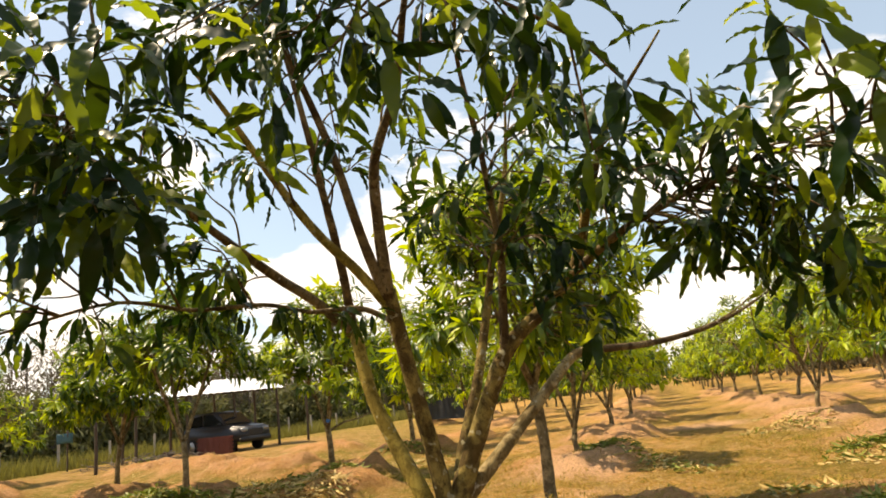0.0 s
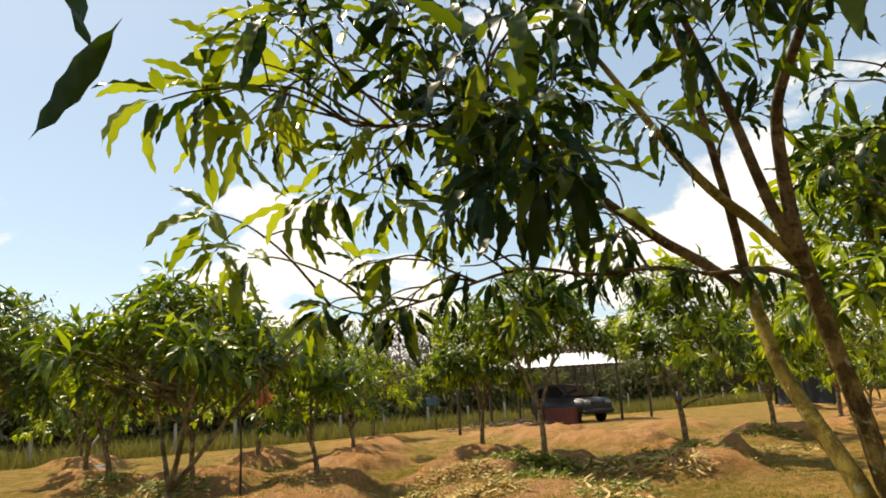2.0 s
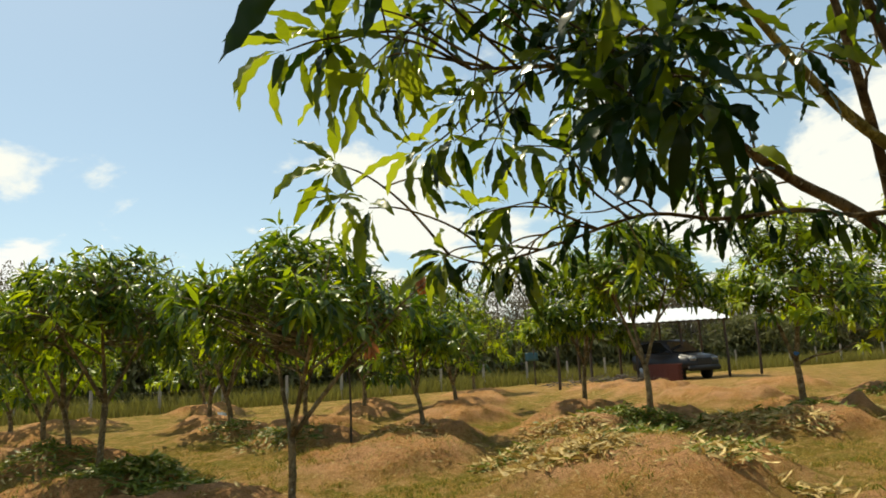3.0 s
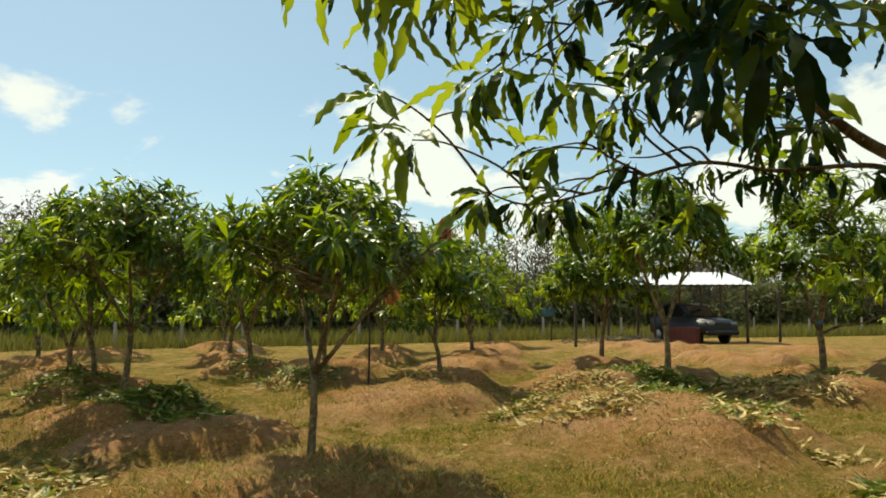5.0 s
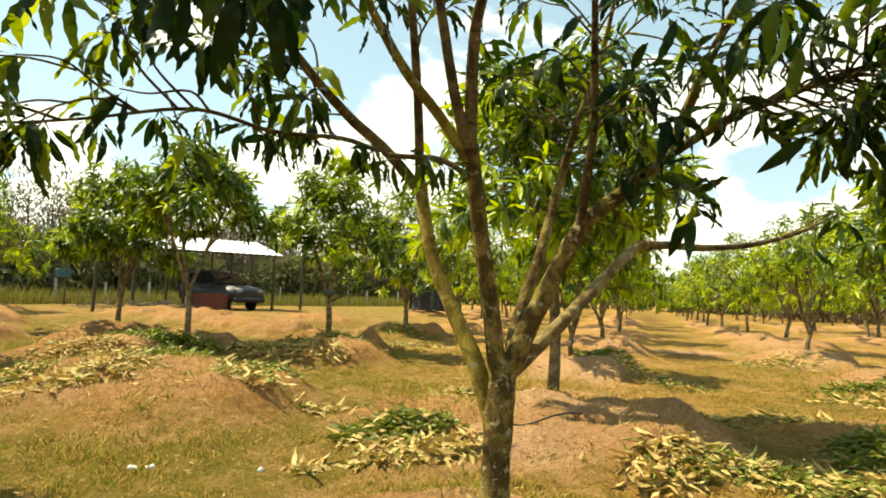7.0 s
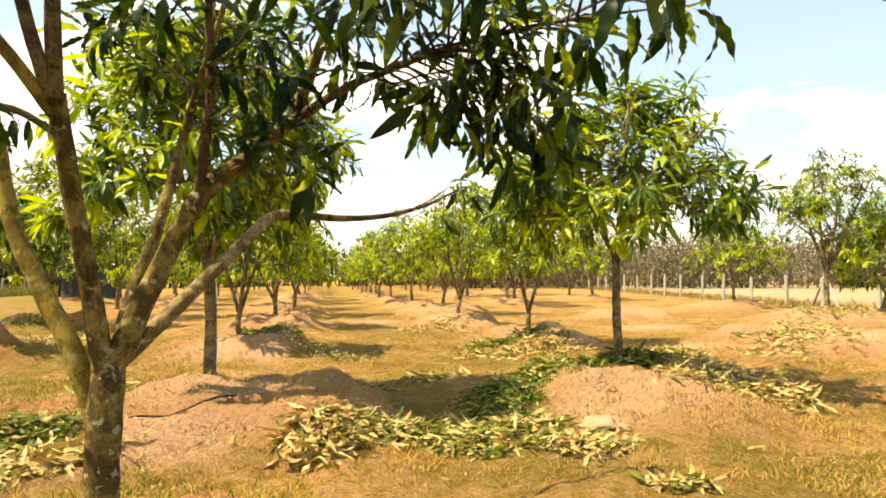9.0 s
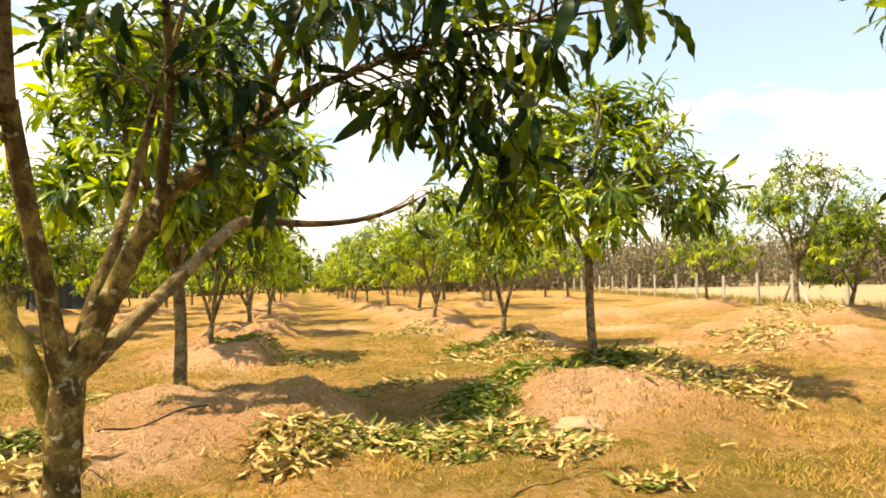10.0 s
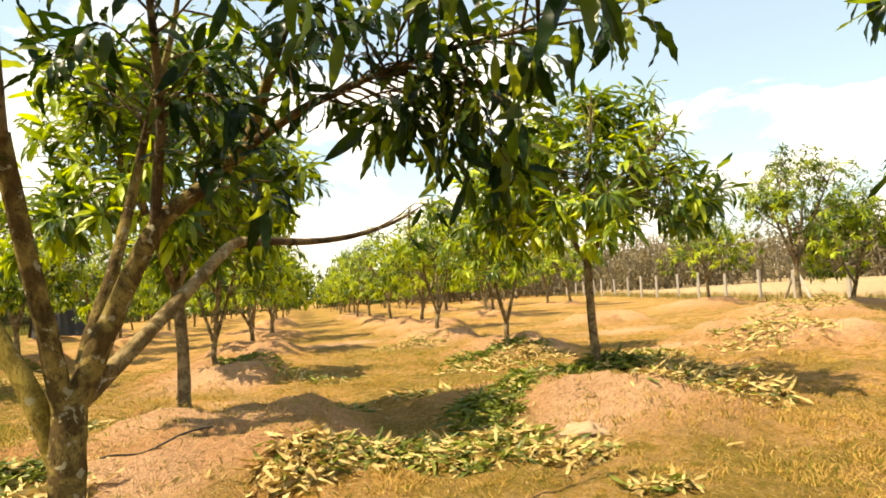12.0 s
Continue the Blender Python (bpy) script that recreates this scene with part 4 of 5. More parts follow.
for key, (x, y, h, r, seed, fork) in TREES.items():
    near = math.hypot(x, y) < 16.5
    # the near tree's crown takes the darker leaf: shade put into its colour
    orchard_tree("mango_tree", pose(x, y, land_z(x, y), 0, 0, 0), h, r, seed, fork, TREE_LABEL.get(key, "planted mango tree with green leaves on a low soil mound"),
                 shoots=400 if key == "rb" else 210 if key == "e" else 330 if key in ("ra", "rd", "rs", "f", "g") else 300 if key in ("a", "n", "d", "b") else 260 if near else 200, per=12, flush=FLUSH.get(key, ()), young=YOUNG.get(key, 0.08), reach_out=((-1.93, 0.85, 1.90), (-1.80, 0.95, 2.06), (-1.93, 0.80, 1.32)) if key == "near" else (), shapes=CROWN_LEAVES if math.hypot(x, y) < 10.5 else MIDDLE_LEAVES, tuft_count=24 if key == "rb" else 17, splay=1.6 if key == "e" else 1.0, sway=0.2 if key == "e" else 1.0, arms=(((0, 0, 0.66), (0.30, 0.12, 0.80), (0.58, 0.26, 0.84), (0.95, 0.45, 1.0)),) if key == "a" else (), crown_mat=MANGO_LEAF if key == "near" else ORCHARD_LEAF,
                 leaf=0.25 if key in ("ra", "rb", "a", "b", "n", "d") else 0.20, skirt=0.44 if key == "e" else 0.40 if key == "b" else 0.16 if key == "a" else 0.12 if key in ("n", "d", "c") else 0.04 if key in ("rb", "ra", "rd", "rs") else 0.27,
                 dead=((0.17, -1.40, 2.05), (0.26, -1.30, 1.80), (0.12, -1.36, 1.88), (0.08, -1.42, 1.30), (0.85, -1.0, 2.25)) if key == "c" else ())

MASTERS = []
for i in range(5):
    x, y, s = FAR_TREES[i]
    MASTERS.append(orchard_tree("mango_tree", pose(x, y, land_z(x, y), 0, 0, 40 * i), 3.35 + 0.12 * i, 1.75, 60 + i, 0.42 + 0.07 * i,
                                "planted mango tree with yellowish green leaves in a row", shoots=190, per=10, young=0.6 if i % 2 else 0.45, leaf=0.25, skirt=0.10))
for i, (x, y, s) in enumerate(FAR_TREES[5:]):
    ob = copy_thing(MASTERS[i % 5], pose(x, y, land_z(x, y), 0, 0, (i * 77) % 360))
    ob.scale = (s, s, s)

# ---- cut leaves and litter on the ground ----


def leaf_pile(x, y, rx, ry, turn, count, green, label, high=0.10, size=0.19):
    """A heap of pruned leaves, thickest in the middle."""
    rng = np.random.default_rng(int(abs(x * 131 + y * 977)) + count)
    dry, wilted = [], []
    c, s = math.cos(radians(turn)), math.sin(radians(turn))
    count = int(count * (1.9 if x > -1.5 else 2.3))
    high = high * (0.75 if x > -1.5 else 1.2)
    rr, aa = rng.uniform(0, 1, count) ** 0.65, rng.uniform(0, 6.283, count)
    uu, vv = rr * np.cos(aa) * rx, rr * np.sin(aa) * ry
    gx, gy = x + uu * c - vv * s, y + uu * s + vv * c
    gz = land(gx, gy)[0] + 0.012 + high * (1 - rr) * rng.uniform(0, 1, count)
    for px, py, pz in zip(gx, gy, gz):
        yaw, tilt = rng.uniform(0, 6.283), rng.normal(0.02, 0.20)
        d = np.array([math.cos(yaw) * math.cos(tilt), math.sin(yaw) * math.cos(tilt), math.sin(tilt)])
        up = np.array([0, 0, 1.0]) + rng.normal(0, 0.5, 3)
        side = np.cross(up, d)
        side /= np.linalg.norm(side)
        m = np.stack([d, side, np.cross(d, side)], 1)
        row = (np.array([px, py, pz]), m, size * rng.uniform(0.6, 1.25), int(rng.integers(0, 99)))
        (wilted if rng.uniform() < green else dry).append(row)
    arrays, index = [], []
    for bag, i in ((dry, 0), (wilted, 1)):
        if bag:
            arrays.append(leaf_mesh_arrays(bag, LITTER_LEAVES))
            index += [i] * len(arrays[-1][1])
    v, t = joined(arrays)
    ob = new("leaf_pile", mesh_of("leaf_pile", v, t, [STRAW_LEAF, WILTED_LEAF], True, index))
    tagged(ob, label, "leaf pile", "piles of pruned leaves", "stuff")


DRY = "dry yellow pruned leaves scattered on the soil"
MIXED = "heap of yellow and green pruned mango leaves"
GREENS = "dark green wilting pruned leaves on a mound"
for row in (
    (1.45, 4.95, 0.42, 0.28, 20, 260, 0.15, MIXED, 0.14),
    (2.05, 5.05, 0.50, 0.30, 10, 330, 0.55, MIXED, 0.14),
    (2.75, 4.75, 0.62, 0.45, 25, 480, 0.50, MIXED, 0.13),
    (3.15, 4.25, 0.42, 0.30, 10, 240, 0.15, DRY, 0.09),
    (3.35, 5.65, 0.75, 0.34, 48, 420, 0.88, GREENS, 0.13),
    (4.25, 6.10, 0.55, 0.28, 20, 260, 0.93, GREENS, 0.10),
    (5.45, 6.0, 0.80, 0.26, -8, 380, 0.92, GREENS, 0.10),
    (5.45, 5.0, 0.42, 0.75, 15, 340, 0.15, DRY, 0.07),
    (5.0, 4.75, 0.5, 0.45, 10, 130, 0.2, DRY, 0.05),
    (4.5, 6.0, 1.1, 0.30, 8, 330, 0.85, GREENS, 0.12),
    (6.1, 9.4, 0.9, 0.6, 0, 200, 0.2, DRY, 0.05),
    (9.6, 7.0, 1.2, 0.6, -10, 240, 0.2, DRY, 0.05),
    (16.6, 10.4, 1.6, 0.9, 0, 260, 0.15, DRY, 0.06),
    (5.35, 4.3, 0.40, 0.35, 0, 110, 0.20, DRY, 0.05),
    (3.05, 3.25, 0.22, 0.10, -25, 46, 0.30, DRY, 0.05),
    (6.4, 10.0, 1.0, 0.22, -12, 330, 0.88, GREENS, 0.10),
    (6.6, 9.3, 0.8, 0.35, 0, 240, 0.12, DRY, 0.05),
    (5.3, 9.3, 0.35, 0.5, 30, 120, 0.35, DRY, 0.05),
    (8.0, 8.2, 0.5, 0.7, 20, 260, 0.40, MIXED, 0.07),
    (10.2, 7.6, 1.0, 0.5, -10, 360, 0.35, MIXED, 0.07),
    (12.4, 8.4, 1.5, 0.5, -10, 380, 0.45, MIXED, 0.07),
    (16.0, 10.6, 1.4, 0.8, 0, 360, 0.35, MIXED, 0.08),
    (6.9, 14.2, 1.0, 0.6, 0, 260, 0.15, DRY, 0.05),
    (8.6, 17.0, 1.2, 0.8, 0, 240, 0.4, DRY, 0.05),
    (3.6, 7.4, 0.25, 0.5, 40, 80, 0.4, DRY, 0.04),
    (1.95, 7.6, 0.42, 0.85, 32, 360, 0.85, GREENS, 0.10),
    (2.5, 7.2, 0.30, 0.35, 0, 120, 0.6, MIXED, 0.06),
    (2.75, 11.9, 0.60, 0.35, 0, 240, 0.92, GREENS, 0.14),
    (3.3, 10.7, 0.5, 0.9, 25, 200, 0.4, MIXED, 0.05),
    (0.2, 8.6, 0.9, 0.25, 40, 200, 0.25, DRY, 0.05),
    (-0.55, 5.75, 0.50, 0.30, 15, 380, 0.72, MIXED, 0.15),
    (-0.35, 5.15, 0.50, 0.25, 0, 220, 0.12, DRY, 0.07),
    (-1.15, 5.0, 0.22, 0.12, 10, 40, 0.1, DRY, 0.04),
    (-1.35, 6.9, 0.30, 0.16, 0, 60, 0.15, DRY, 0.04),
    (-4.75, 7.75, 0.60, 0.40, 20, 400, 0.40, MIXED, 0.14),
    (-3.7, 6.9, 0.75, 0.60, 30, 520, 0.06, DRY, 0.06),
    (-3.5, 8.3, 0.9, 0.45, -10, 520, 0.80, GREENS, 0.12),
    (-2.3, 8.0, 0.6, 0.30, -20, 180, 0.8, GREENS, 0.08),
    (-2.1, 7.0, 0.35, 0.5, 20, 120, 0.35, DRY, 0.05),
    (-5.2, 10.2, 0.8, 0.5, 0, 300, 0.08, DRY, 0.06),
    (-4.4, 11.4, 1.1, 0.45, -5, 520, 0.90, GREENS, 0.14),
    (-2.5, 11.3, 1.0, 0.6, 0, 420, 0.12, DRY, 0.06),
    (-2.2, 12.4, 0.9, 0.30, 0, 220, 0.75, GREENS, 0.08),
    (-0.9, 16.0, 1.2, 0.7, 0, 320, 0.15, DRY, 0.06),
    (-1.1, 18.4, 1.1, 0.3, 0, 220, 0.85, GREENS, 0.10),
    (-7.3, 4.35, 0.9, 0.55, 0, 620, 0.92, GREENS, 0.16),
    (-8.6, 4.6, 0.8, 0.6, 0, 320, 0.85, GREENS, 0.10),
    (-6.3, 2.6, 0.55, 0.4, 0, 160, 0.30, MIXED, 0.05),
    (-5.3, 2.1, 0.5, 0.35, 0, 120, 0.25, MIXED, 0.05),
    (-11.0, 5.0, 1.1, 0.6, 0, 300, 0.85, GREENS, 0.10),
    (-9.7, 8.4, 0.9, 0.6, 0, 260, 0.80, GREENS, 0.08),
    (-7.7, 9.0, 0.8, 0.4, 0, 160, 0.15, DRY, 0.05),
    (-12.8, 9.8, 0.9, 0.6, 0, 200, 0.8, GREENS, 0.10),
):
    leaf_pile(*row)


def scattered_litter():
    """Single dry leaves and straw all over the near ground."""
    rng = np.random.default_rng(21)
    rows = []
    xs, ys = rng.uniform(-12, 20, 15000), rng.uniform(2.0, 22, 15000)
    zs, soil = land(xs, ys)
    ok = rng.uniform(0, 1, 15000) < 0.12 + 0.80 * soil
    for x, y, z in zip(xs[ok], ys[ok], zs[ok]):
        yaw = rng.uniform(0, 6.283)
        d = np.array([math.cos(yaw), math.sin(yaw), rng.normal(0, 0.15)])
        d /= np.linalg.norm(d)
        side = np.cross(np.array([0, 0, 1.0]) + rng.normal(0, 0.3, 3), d)
        side /= np.linalg.norm(side)
        rows.append((np.array([x, y, float(z) + 0.012]), np.stack([d, side, np.cross(d, side)], 1), rng.uniform(0.05, 0.15), int(rng.integers(0, 99))))
    v, t = leaf_mesh_arrays(rows, LITTER_LEAVES)
    tagged(new("leaf_litter", mesh_of("leaf_litter", v, t, STRAW_LEAF)), "single dry leaves strewn over the orchard floor", "litter", kind="stuff")


scattered_litter()


def grass_field(name, label, count, place, tall, lean, mat, seed, width=0.006):
    """Thin bent blades, three triangles each."""
    rng = np.random.default_rng(seed)
    x, y, keep_h = place(rng, count)
    n = len(x)
    z = land(x, y)[0]
    h = tall * rng.uniform(0.45, 1.3, n) * keep_h
    a, b = rng.uniform(0, 6.283, n), rng.uniform(0, 6.283, n)
    w = width * rng.uniform(0.7, 1.5, n)
    base = np.stack([x, y, z - 0.01], 1)
    side = np.stack([np.cos(a) * w, np.sin(a) * w, np.zeros(n)], 1)
    bend = np.stack([np.cos(b), np.sin(b), np.zeros(n)], 1) * (h * lean * rng.uniform(0.2, 1.3, n))[:, None]
    mid = base + bend * 0.35 + np.stack([np.zeros(n), np.zeros(n), h * 0.62], 1)
    tip = base + bend + np.stack([np.zeros(n), np.zeros(n), h], 1)
    verts = np.stack([base - side, base + side, mid - side * 0.7, mid + side * 0.7, tip], 1).reshape(-1, 3)
    k = np.arange(n)[:, None] * 5
    tris = np.concatenate([k + [0, 1, 3], k + [0, 3, 2], k + [2, 3, 4]])
    tagged(new(name, mesh_of(name, verts, tris, mat)), label, "grass", kind="stuff")


def near_grass(rng, n):
    u = rng.uniform(0, 1, n * 2)
    r = 2.2 + 13.5 * u**0.8
    a = rng.uniform(-1.35, 1.30, n * 2)
    x, y = r * np.sin(a), r * np.cos(a)
    clump = np.sin(2.1 * x + 1.3 * np.sin(1.7 * y)) * np.sin(1.9 * y + 0.7 * x) + 0.6 * np.sin(6.3 * x + 2 * y) * np.sin(5.1 * y - x)
    clump += 0.7 * np.sin(17 * x + 3 * np.sin(2.3 * y)) * np.sin(19 * y + 2.6 * np.sin(1.9 * x)) + 0.35 * np.sin(41 * x + 9 * y) * np.sin(37 * y - 8 * x)
    soil = land(x, y)[1]
    ok = rng.uniform(0, 1, n * 2) < np.clip(0.42 + 0.75 * clump, 0.04, 1) * (1.05 - 0.80 * soil)
    x, y, clump = x[ok], y[ok], clump[ok]
    return x, y, np.clip(0.85 + 0.55 * clump, 0.35, 2.0)


def green_patch(rng, n):
    x, y, h = near_grass(rng, n)
    ok = (x < 0.6 + rng.normal(0, 0.7, len(x))) | (np.abs(x - 2.3 - 0.3 * y) < rng.normal(0, 1.2, len(x)))
    return x[ok], y[ok], h[ok]


def straw_mound(rng, n):
    r, a = 1.35 * rng.uniform(0, 1, n) ** 0.5, rng.uniform(0, 6.283, n)
    return -4.5 + r * np.cos(a), 3.75 + r * np.sin(a), np.ones(n)


def mound_straw(rng, n):
    out = []
    for cx, cy, rad in ((0.8, 6.3, 1.6), (4.75, 5.55, 1.6), (-3.0, 7.4, 1.5), (-6.6, 7.5, 1.3)):
        r, a = rad * rng.uniform(0, 1, n // 4) ** 0.5, rng.uniform(0, 6.283, n // 4)
        out.append(np.stack([cx + r * np.cos(a), cy + r * np.sin(a)]))
    x, y = np.concatenate(out, 1)
    return x, y, np.ones(len(x))


def scrub(rng, n):
    s, off = rng.uniform(-8, 62, n), rng.uniform(-0.8, 6.0, n)
    x, y = -32 + 0.49 * s - 0.87 * off, 8 + 0.87 * s + 0.49 * off
    return x, y, rng.uniform(0.5, 1.2, n)


def fence_grass(rng, n):
    s, off = rng.uniform(-14, 60, n), rng.normal(0.6, 0.7, n)
    return 24.4 + 0.45 * s + 0.89 * off, 18.0 + 0.89 * s - 0.45 * off, rng.uniform(0.4, 1.1, n)


SCRUB = leaf_material("scrub_grass", (0.12, 0.115, 0.026), (0.27, 0.235, 0.065), (0.25, 0.24, 0.05), None, 0.8, 0.25, 0.1)
VERGE = leaf_material("verge_grass", (0.15, 0.125, 0.035), (0.36, 0.28, 0.10), (0.3, 0.25, 0.06), None, 0.8, 0.25, 0.1)
GREEN_GRASS = leaf_material("green_grass", (0.075, 0.095, 0.010), (0.18, 0.19, 0.025), (0.22, 0.25, 0.03), None, 0.8, 0.25, 0.1)
grass_field("dry_grass", "short dry tan grass between the mounds", 230000, near_grass, 0.036, 1.6, GRASS, 31, 0.0035)
grass_field("short_grass", "short olive grass between the mounds", 120000, green_patch, 0.044, 1.2, GREEN_GRASS, 32, 0.004)
grass_field("straw", "long dry straw over a mound", 6000, straw_mound, 0.06, 2.4, STRAW, 33, 0.0035)
grass_field("straw", "dead straw lying on soil mounds", 9000, mound_straw, 0.045, 2.4, STRAW, 36, 0.004)
grass_field("scrub", "rank olive grass behind the fence", 36000, scrub, 0.72, 0.55, SCRUB, 34, 0.020)
grass_field("verge_grass", "tufts of grass along the field fence", 7000, fence_grass, 0.30, 0.6, VERGE, 35, 0.014)


def clod(x, y, sx, sy, sz, seed, label):
    bm = bmesh.new()
    bmesh.ops.create_icosphere(bm, subdivisions=4, radius=1)
    for v in bm.verts:
        n = noise.fractal(v.co * 1.6 + Vector((seed, 0, 0)), 1.0, 2.0, 4)
        v.co = Vector((v.co.x * sx, v.co.y * sy, v.co.z * sz)) * (1 + 0.6 * n)
    ob = new("soil_clod", from_bm("soil_clod", bm, PALE_STONE, True))
    ob.location = (x, y, land_z(x, y) - sz * 0.25)
    tagged(ob, label, "soil clod")


clod(3.66, 4.68, 0.27, 0.22, 0.065, 3, "pale crumbly clod of dug soil")


def white_cup(x, y, turn):
    """A crushed plastic cup lying on its side."""
    bm = bmesh.new()
    rows = []
    for s, r in ((0, 0.026), (0.004, 0.030), (0.05, 0.034), (0.085, 0.038), (0.09, 0.041), (0.088, 0.036), (0.01, 0.027)):
        rows.append([bm.verts.new((s, r * math.cos(a) * (0.8 + 0.2 * math.cos(2 * a)), r * math.sin(a))) for a in [k * math.pi / 8 for k in range(16)]])
    for a, b in zip(rows, rows[1:]):
        for k in range(16):
            bm.faces.new((a[k], a[(k + 1) % 16], b[(k + 1) % 16], b[k]))
    bm.faces.new(rows[0])
    bm.faces.new(rows[-1])
    ob = new("plastic_cup", from_bm("plastic_cup", bm, WHITE, True))
    ob.matrix_basis = pose(x, y, land_z(x, y) + 0.028, 0, 20, turn) @ Matrix.Scale(0.6, 4)
    tagged(ob, "crushed white plastic cup on dry grass", "cup", "discarded cups")


for x, y, a in ((-1.41, 4.82, 100), (-2.3, 4.85, 30), (-2.15, 4.92, 210)):
    white_cup(x, y, a)


def crumpled(name, m, size, mat, label, category, seed, squash=0.6):
    bm = bmesh.new()
    bmesh.ops.create_icosphere(bm, subdivisions=3, radius=size)
    for v in bm.verts:
        n = noise.fractal(v.co / size * 1.9 + Vector((seed, 1, 0)), 0.8, 2.0, 4)
        v.co = Vector((v.co.x, v.co.y * 0.8, v.co.z * squash)) * (1 + 0.6 * n)
    ob = new(name, from_bm(name, bm, mat))
    ob.matrix_basis = m
    tagged(ob, label, category)


def hose():
    pts = [(-0.05, 5.30), (0.2, 5.45), (0.45, 5.56), (0.75, 5.68), (0.98, 5.85)]
    v, t = tube([(x, y, land_z(x, y) + 0.012) for x, y in pts], [0.0075] * 5, 7, 5)
    tagged(new("hose", mesh_of("hose", v, t, BLACK)), "thin black water hose over a soil mound", "hose")


hose()
crumpled("plastic_bag", pose(-20.0, 15.0, 0.10), 0.16, WHITE, "crumpled white plastic bag on the grass", "bag", 2)
crumpled("rag", pose(-2.32, 14.15, 1.22), 0.04, BLUE, "blue rag caught in a tree fork", "rag", 4, 0.9)

# ---- fences ----


def post_mesh():
    bm = bmesh.new()
    box_bm(bm, -0.055, -0.055, -0.35, 0.055, 0.055, 1.24, 0.012)
    return from_bm("post", bm, CONCRETE)


def fence(start, way, count, step, label, seed):
    rnd = random.Random(seed)
    root = thing("fence", Matrix.Identity(4), label, "fence")
    me = post_mesh()
    tops = []
    for i in range(count):
        x, y = start[0] + way[0] * step * i + rnd.uniform(-0.15, 0.15), start[1] + way[1] * step * i
        z = land_z(x, y)
        tops.append((x, y, z))
        part("post", me, root, where=pose(x, y, z + rnd.uniform(-0.12, 0.06), rnd.uniform(-2.5, 2.5), rnd.uniform(-2.5, 2.5), rnd.uniform(0, 30)))
    for h in (0.3, 0.6, 0.88, 1.12):
        v, t = tube([(x, y, z + h) for x, y, z in tops], [0.0022] * len(tops), 4, 1)
        part("wire", mesh_of("wire", v, t, WIRE), root)
    return root


fence((-34.5, 3.6), (0.49, 0.872), 30, 2.6, "concrete post and wire fence in rank grass", 1)
fence((18.1, 5.5), (0.45, 0.893), 34, 2.8, "pale concrete post and wire fence along a field", 2)



def braced_post(x, y, way, sides, label):
    """A corner post with leaning struts along the fence."""
    z = land_z(x, y)
    root = thing("braced_post", pose(x, y, z, 0, 0, math.degrees(math.atan2(way[1], way[0]))), label, "fence post")
    bm = bmesh.new()
    box_bm(bm, -0.07, -0.07, -0.3, 0.07, 0.07, 1.38, 0.012)
    part("post", from_bm("post", bm, CONCRETE), root)
    for d in sides:
        v, t = tube([(d * 0.95, 0.05, -0.1), (d * 0.5, 0.05, 0.52), (d * 0.06, 0.05, 1.15)], [0.05] * 3, 8, 2)
        part("strut", mesh_of("strut", v, t, CONCRETE), root)


braced_post(23.2, 15.5, (0.45, 0.893), (-1, 1), "pale concrete corner post with two leaning struts")
braced_post(-25.6, 19.4, (0.49, 0.872), (-1,), "grey concrete post with one leaning strut")

# ---- shed, car and what stands about them ----


def shed():
    root = thing("shed", Matrix.Identity(4), "open shed with a white metal roof on dark poles", "shed")
    # low front edge from left to right, high back edge
    fl, fr = Vector((-11.8, 26.3, 2.62)), Vector((-6.55, 29.7, 2.62))
    along = fr - fl
    back = Vector((-along.y, along.x, 0)).normalized() * 3.6 + Vector((0, 0, 0.72))
    nx, ny = 90, 4
    top = []
    for j in range(ny + 1):
        for i in range(nx + 1):
            wave = 0.018 * math.sin(i * math.pi / 2)
            top.append(fl + along * (i / nx) + back * (j / ny) + Vector((0, 0, wave)))
    n = len(top)
    verts = [tuple(v) for v in top] + [tuple(v - Vector((0, 0, 0.012))) for v in top]
    tris = []
    for j in range(ny):
        for i in range(nx):
            a = j * (nx + 1) + i
            b = a + nx + 1
            tris += [(a, a + 1, b + 1), (a, b + 1, b), (n + a, n + b + 1, n + a + 1), (n + a, n + b, n + b + 1)]
    part("roof", mesh_of("roof", verts, tris, ROOF), root, "corrugated white metal roof")
    for s in (0.06, 0.36, 0.66, 0.95):
        for d in (0.08, 0.92):
            p = fl + along * s + back * d
            z = land_z(p.x, p.y)
            v, t = tube([(p.x, p.y, z - 0.2), (p.x + 0.02, p.y, (z + p.z) / 2), (p.x, p.y, p.z - 0.03)], [0.06, 0.055, 0.05], 8, 3)
            part("pole", mesh_of("pole", v, t, POLE), root)
    for d in (0.08, 0.5, 0.92):
        a, b = fl + along * 0.01 + back * d, fl + along * 0.99 + back * d
        v, t = tube([tuple(a - Vector((0, 0, 0.07))), tuple((a + b) / 2 - Vector((0, 0, 0.075))), tuple(b - Vector((0, 0, 0.07)))], [0.045] * 3, 6, 3)
        part("beam", mesh_of("beam", v, t, POLE), root)


shed()


def lone_pole(x, y, h, r=0.055):
    z = land_z(x, y)
    v, t = tube([(x, y, z - 0.2), (x + 0.03, y, z + h * 0.5), (x, y, z + h)], [r * 1.1, r, r * 0.9], 8, 3)
    tagged(new("pole", mesh_of("pole", v, t, POLE)), "dark wooden pole standing in grass", "pole")


lone_pole(-6.1, 31.6, 2.2)
lone_pole(-11.9, 24.2, 1.75)
lone_pole(-8.55, 8.85, 1.5, 0.018)


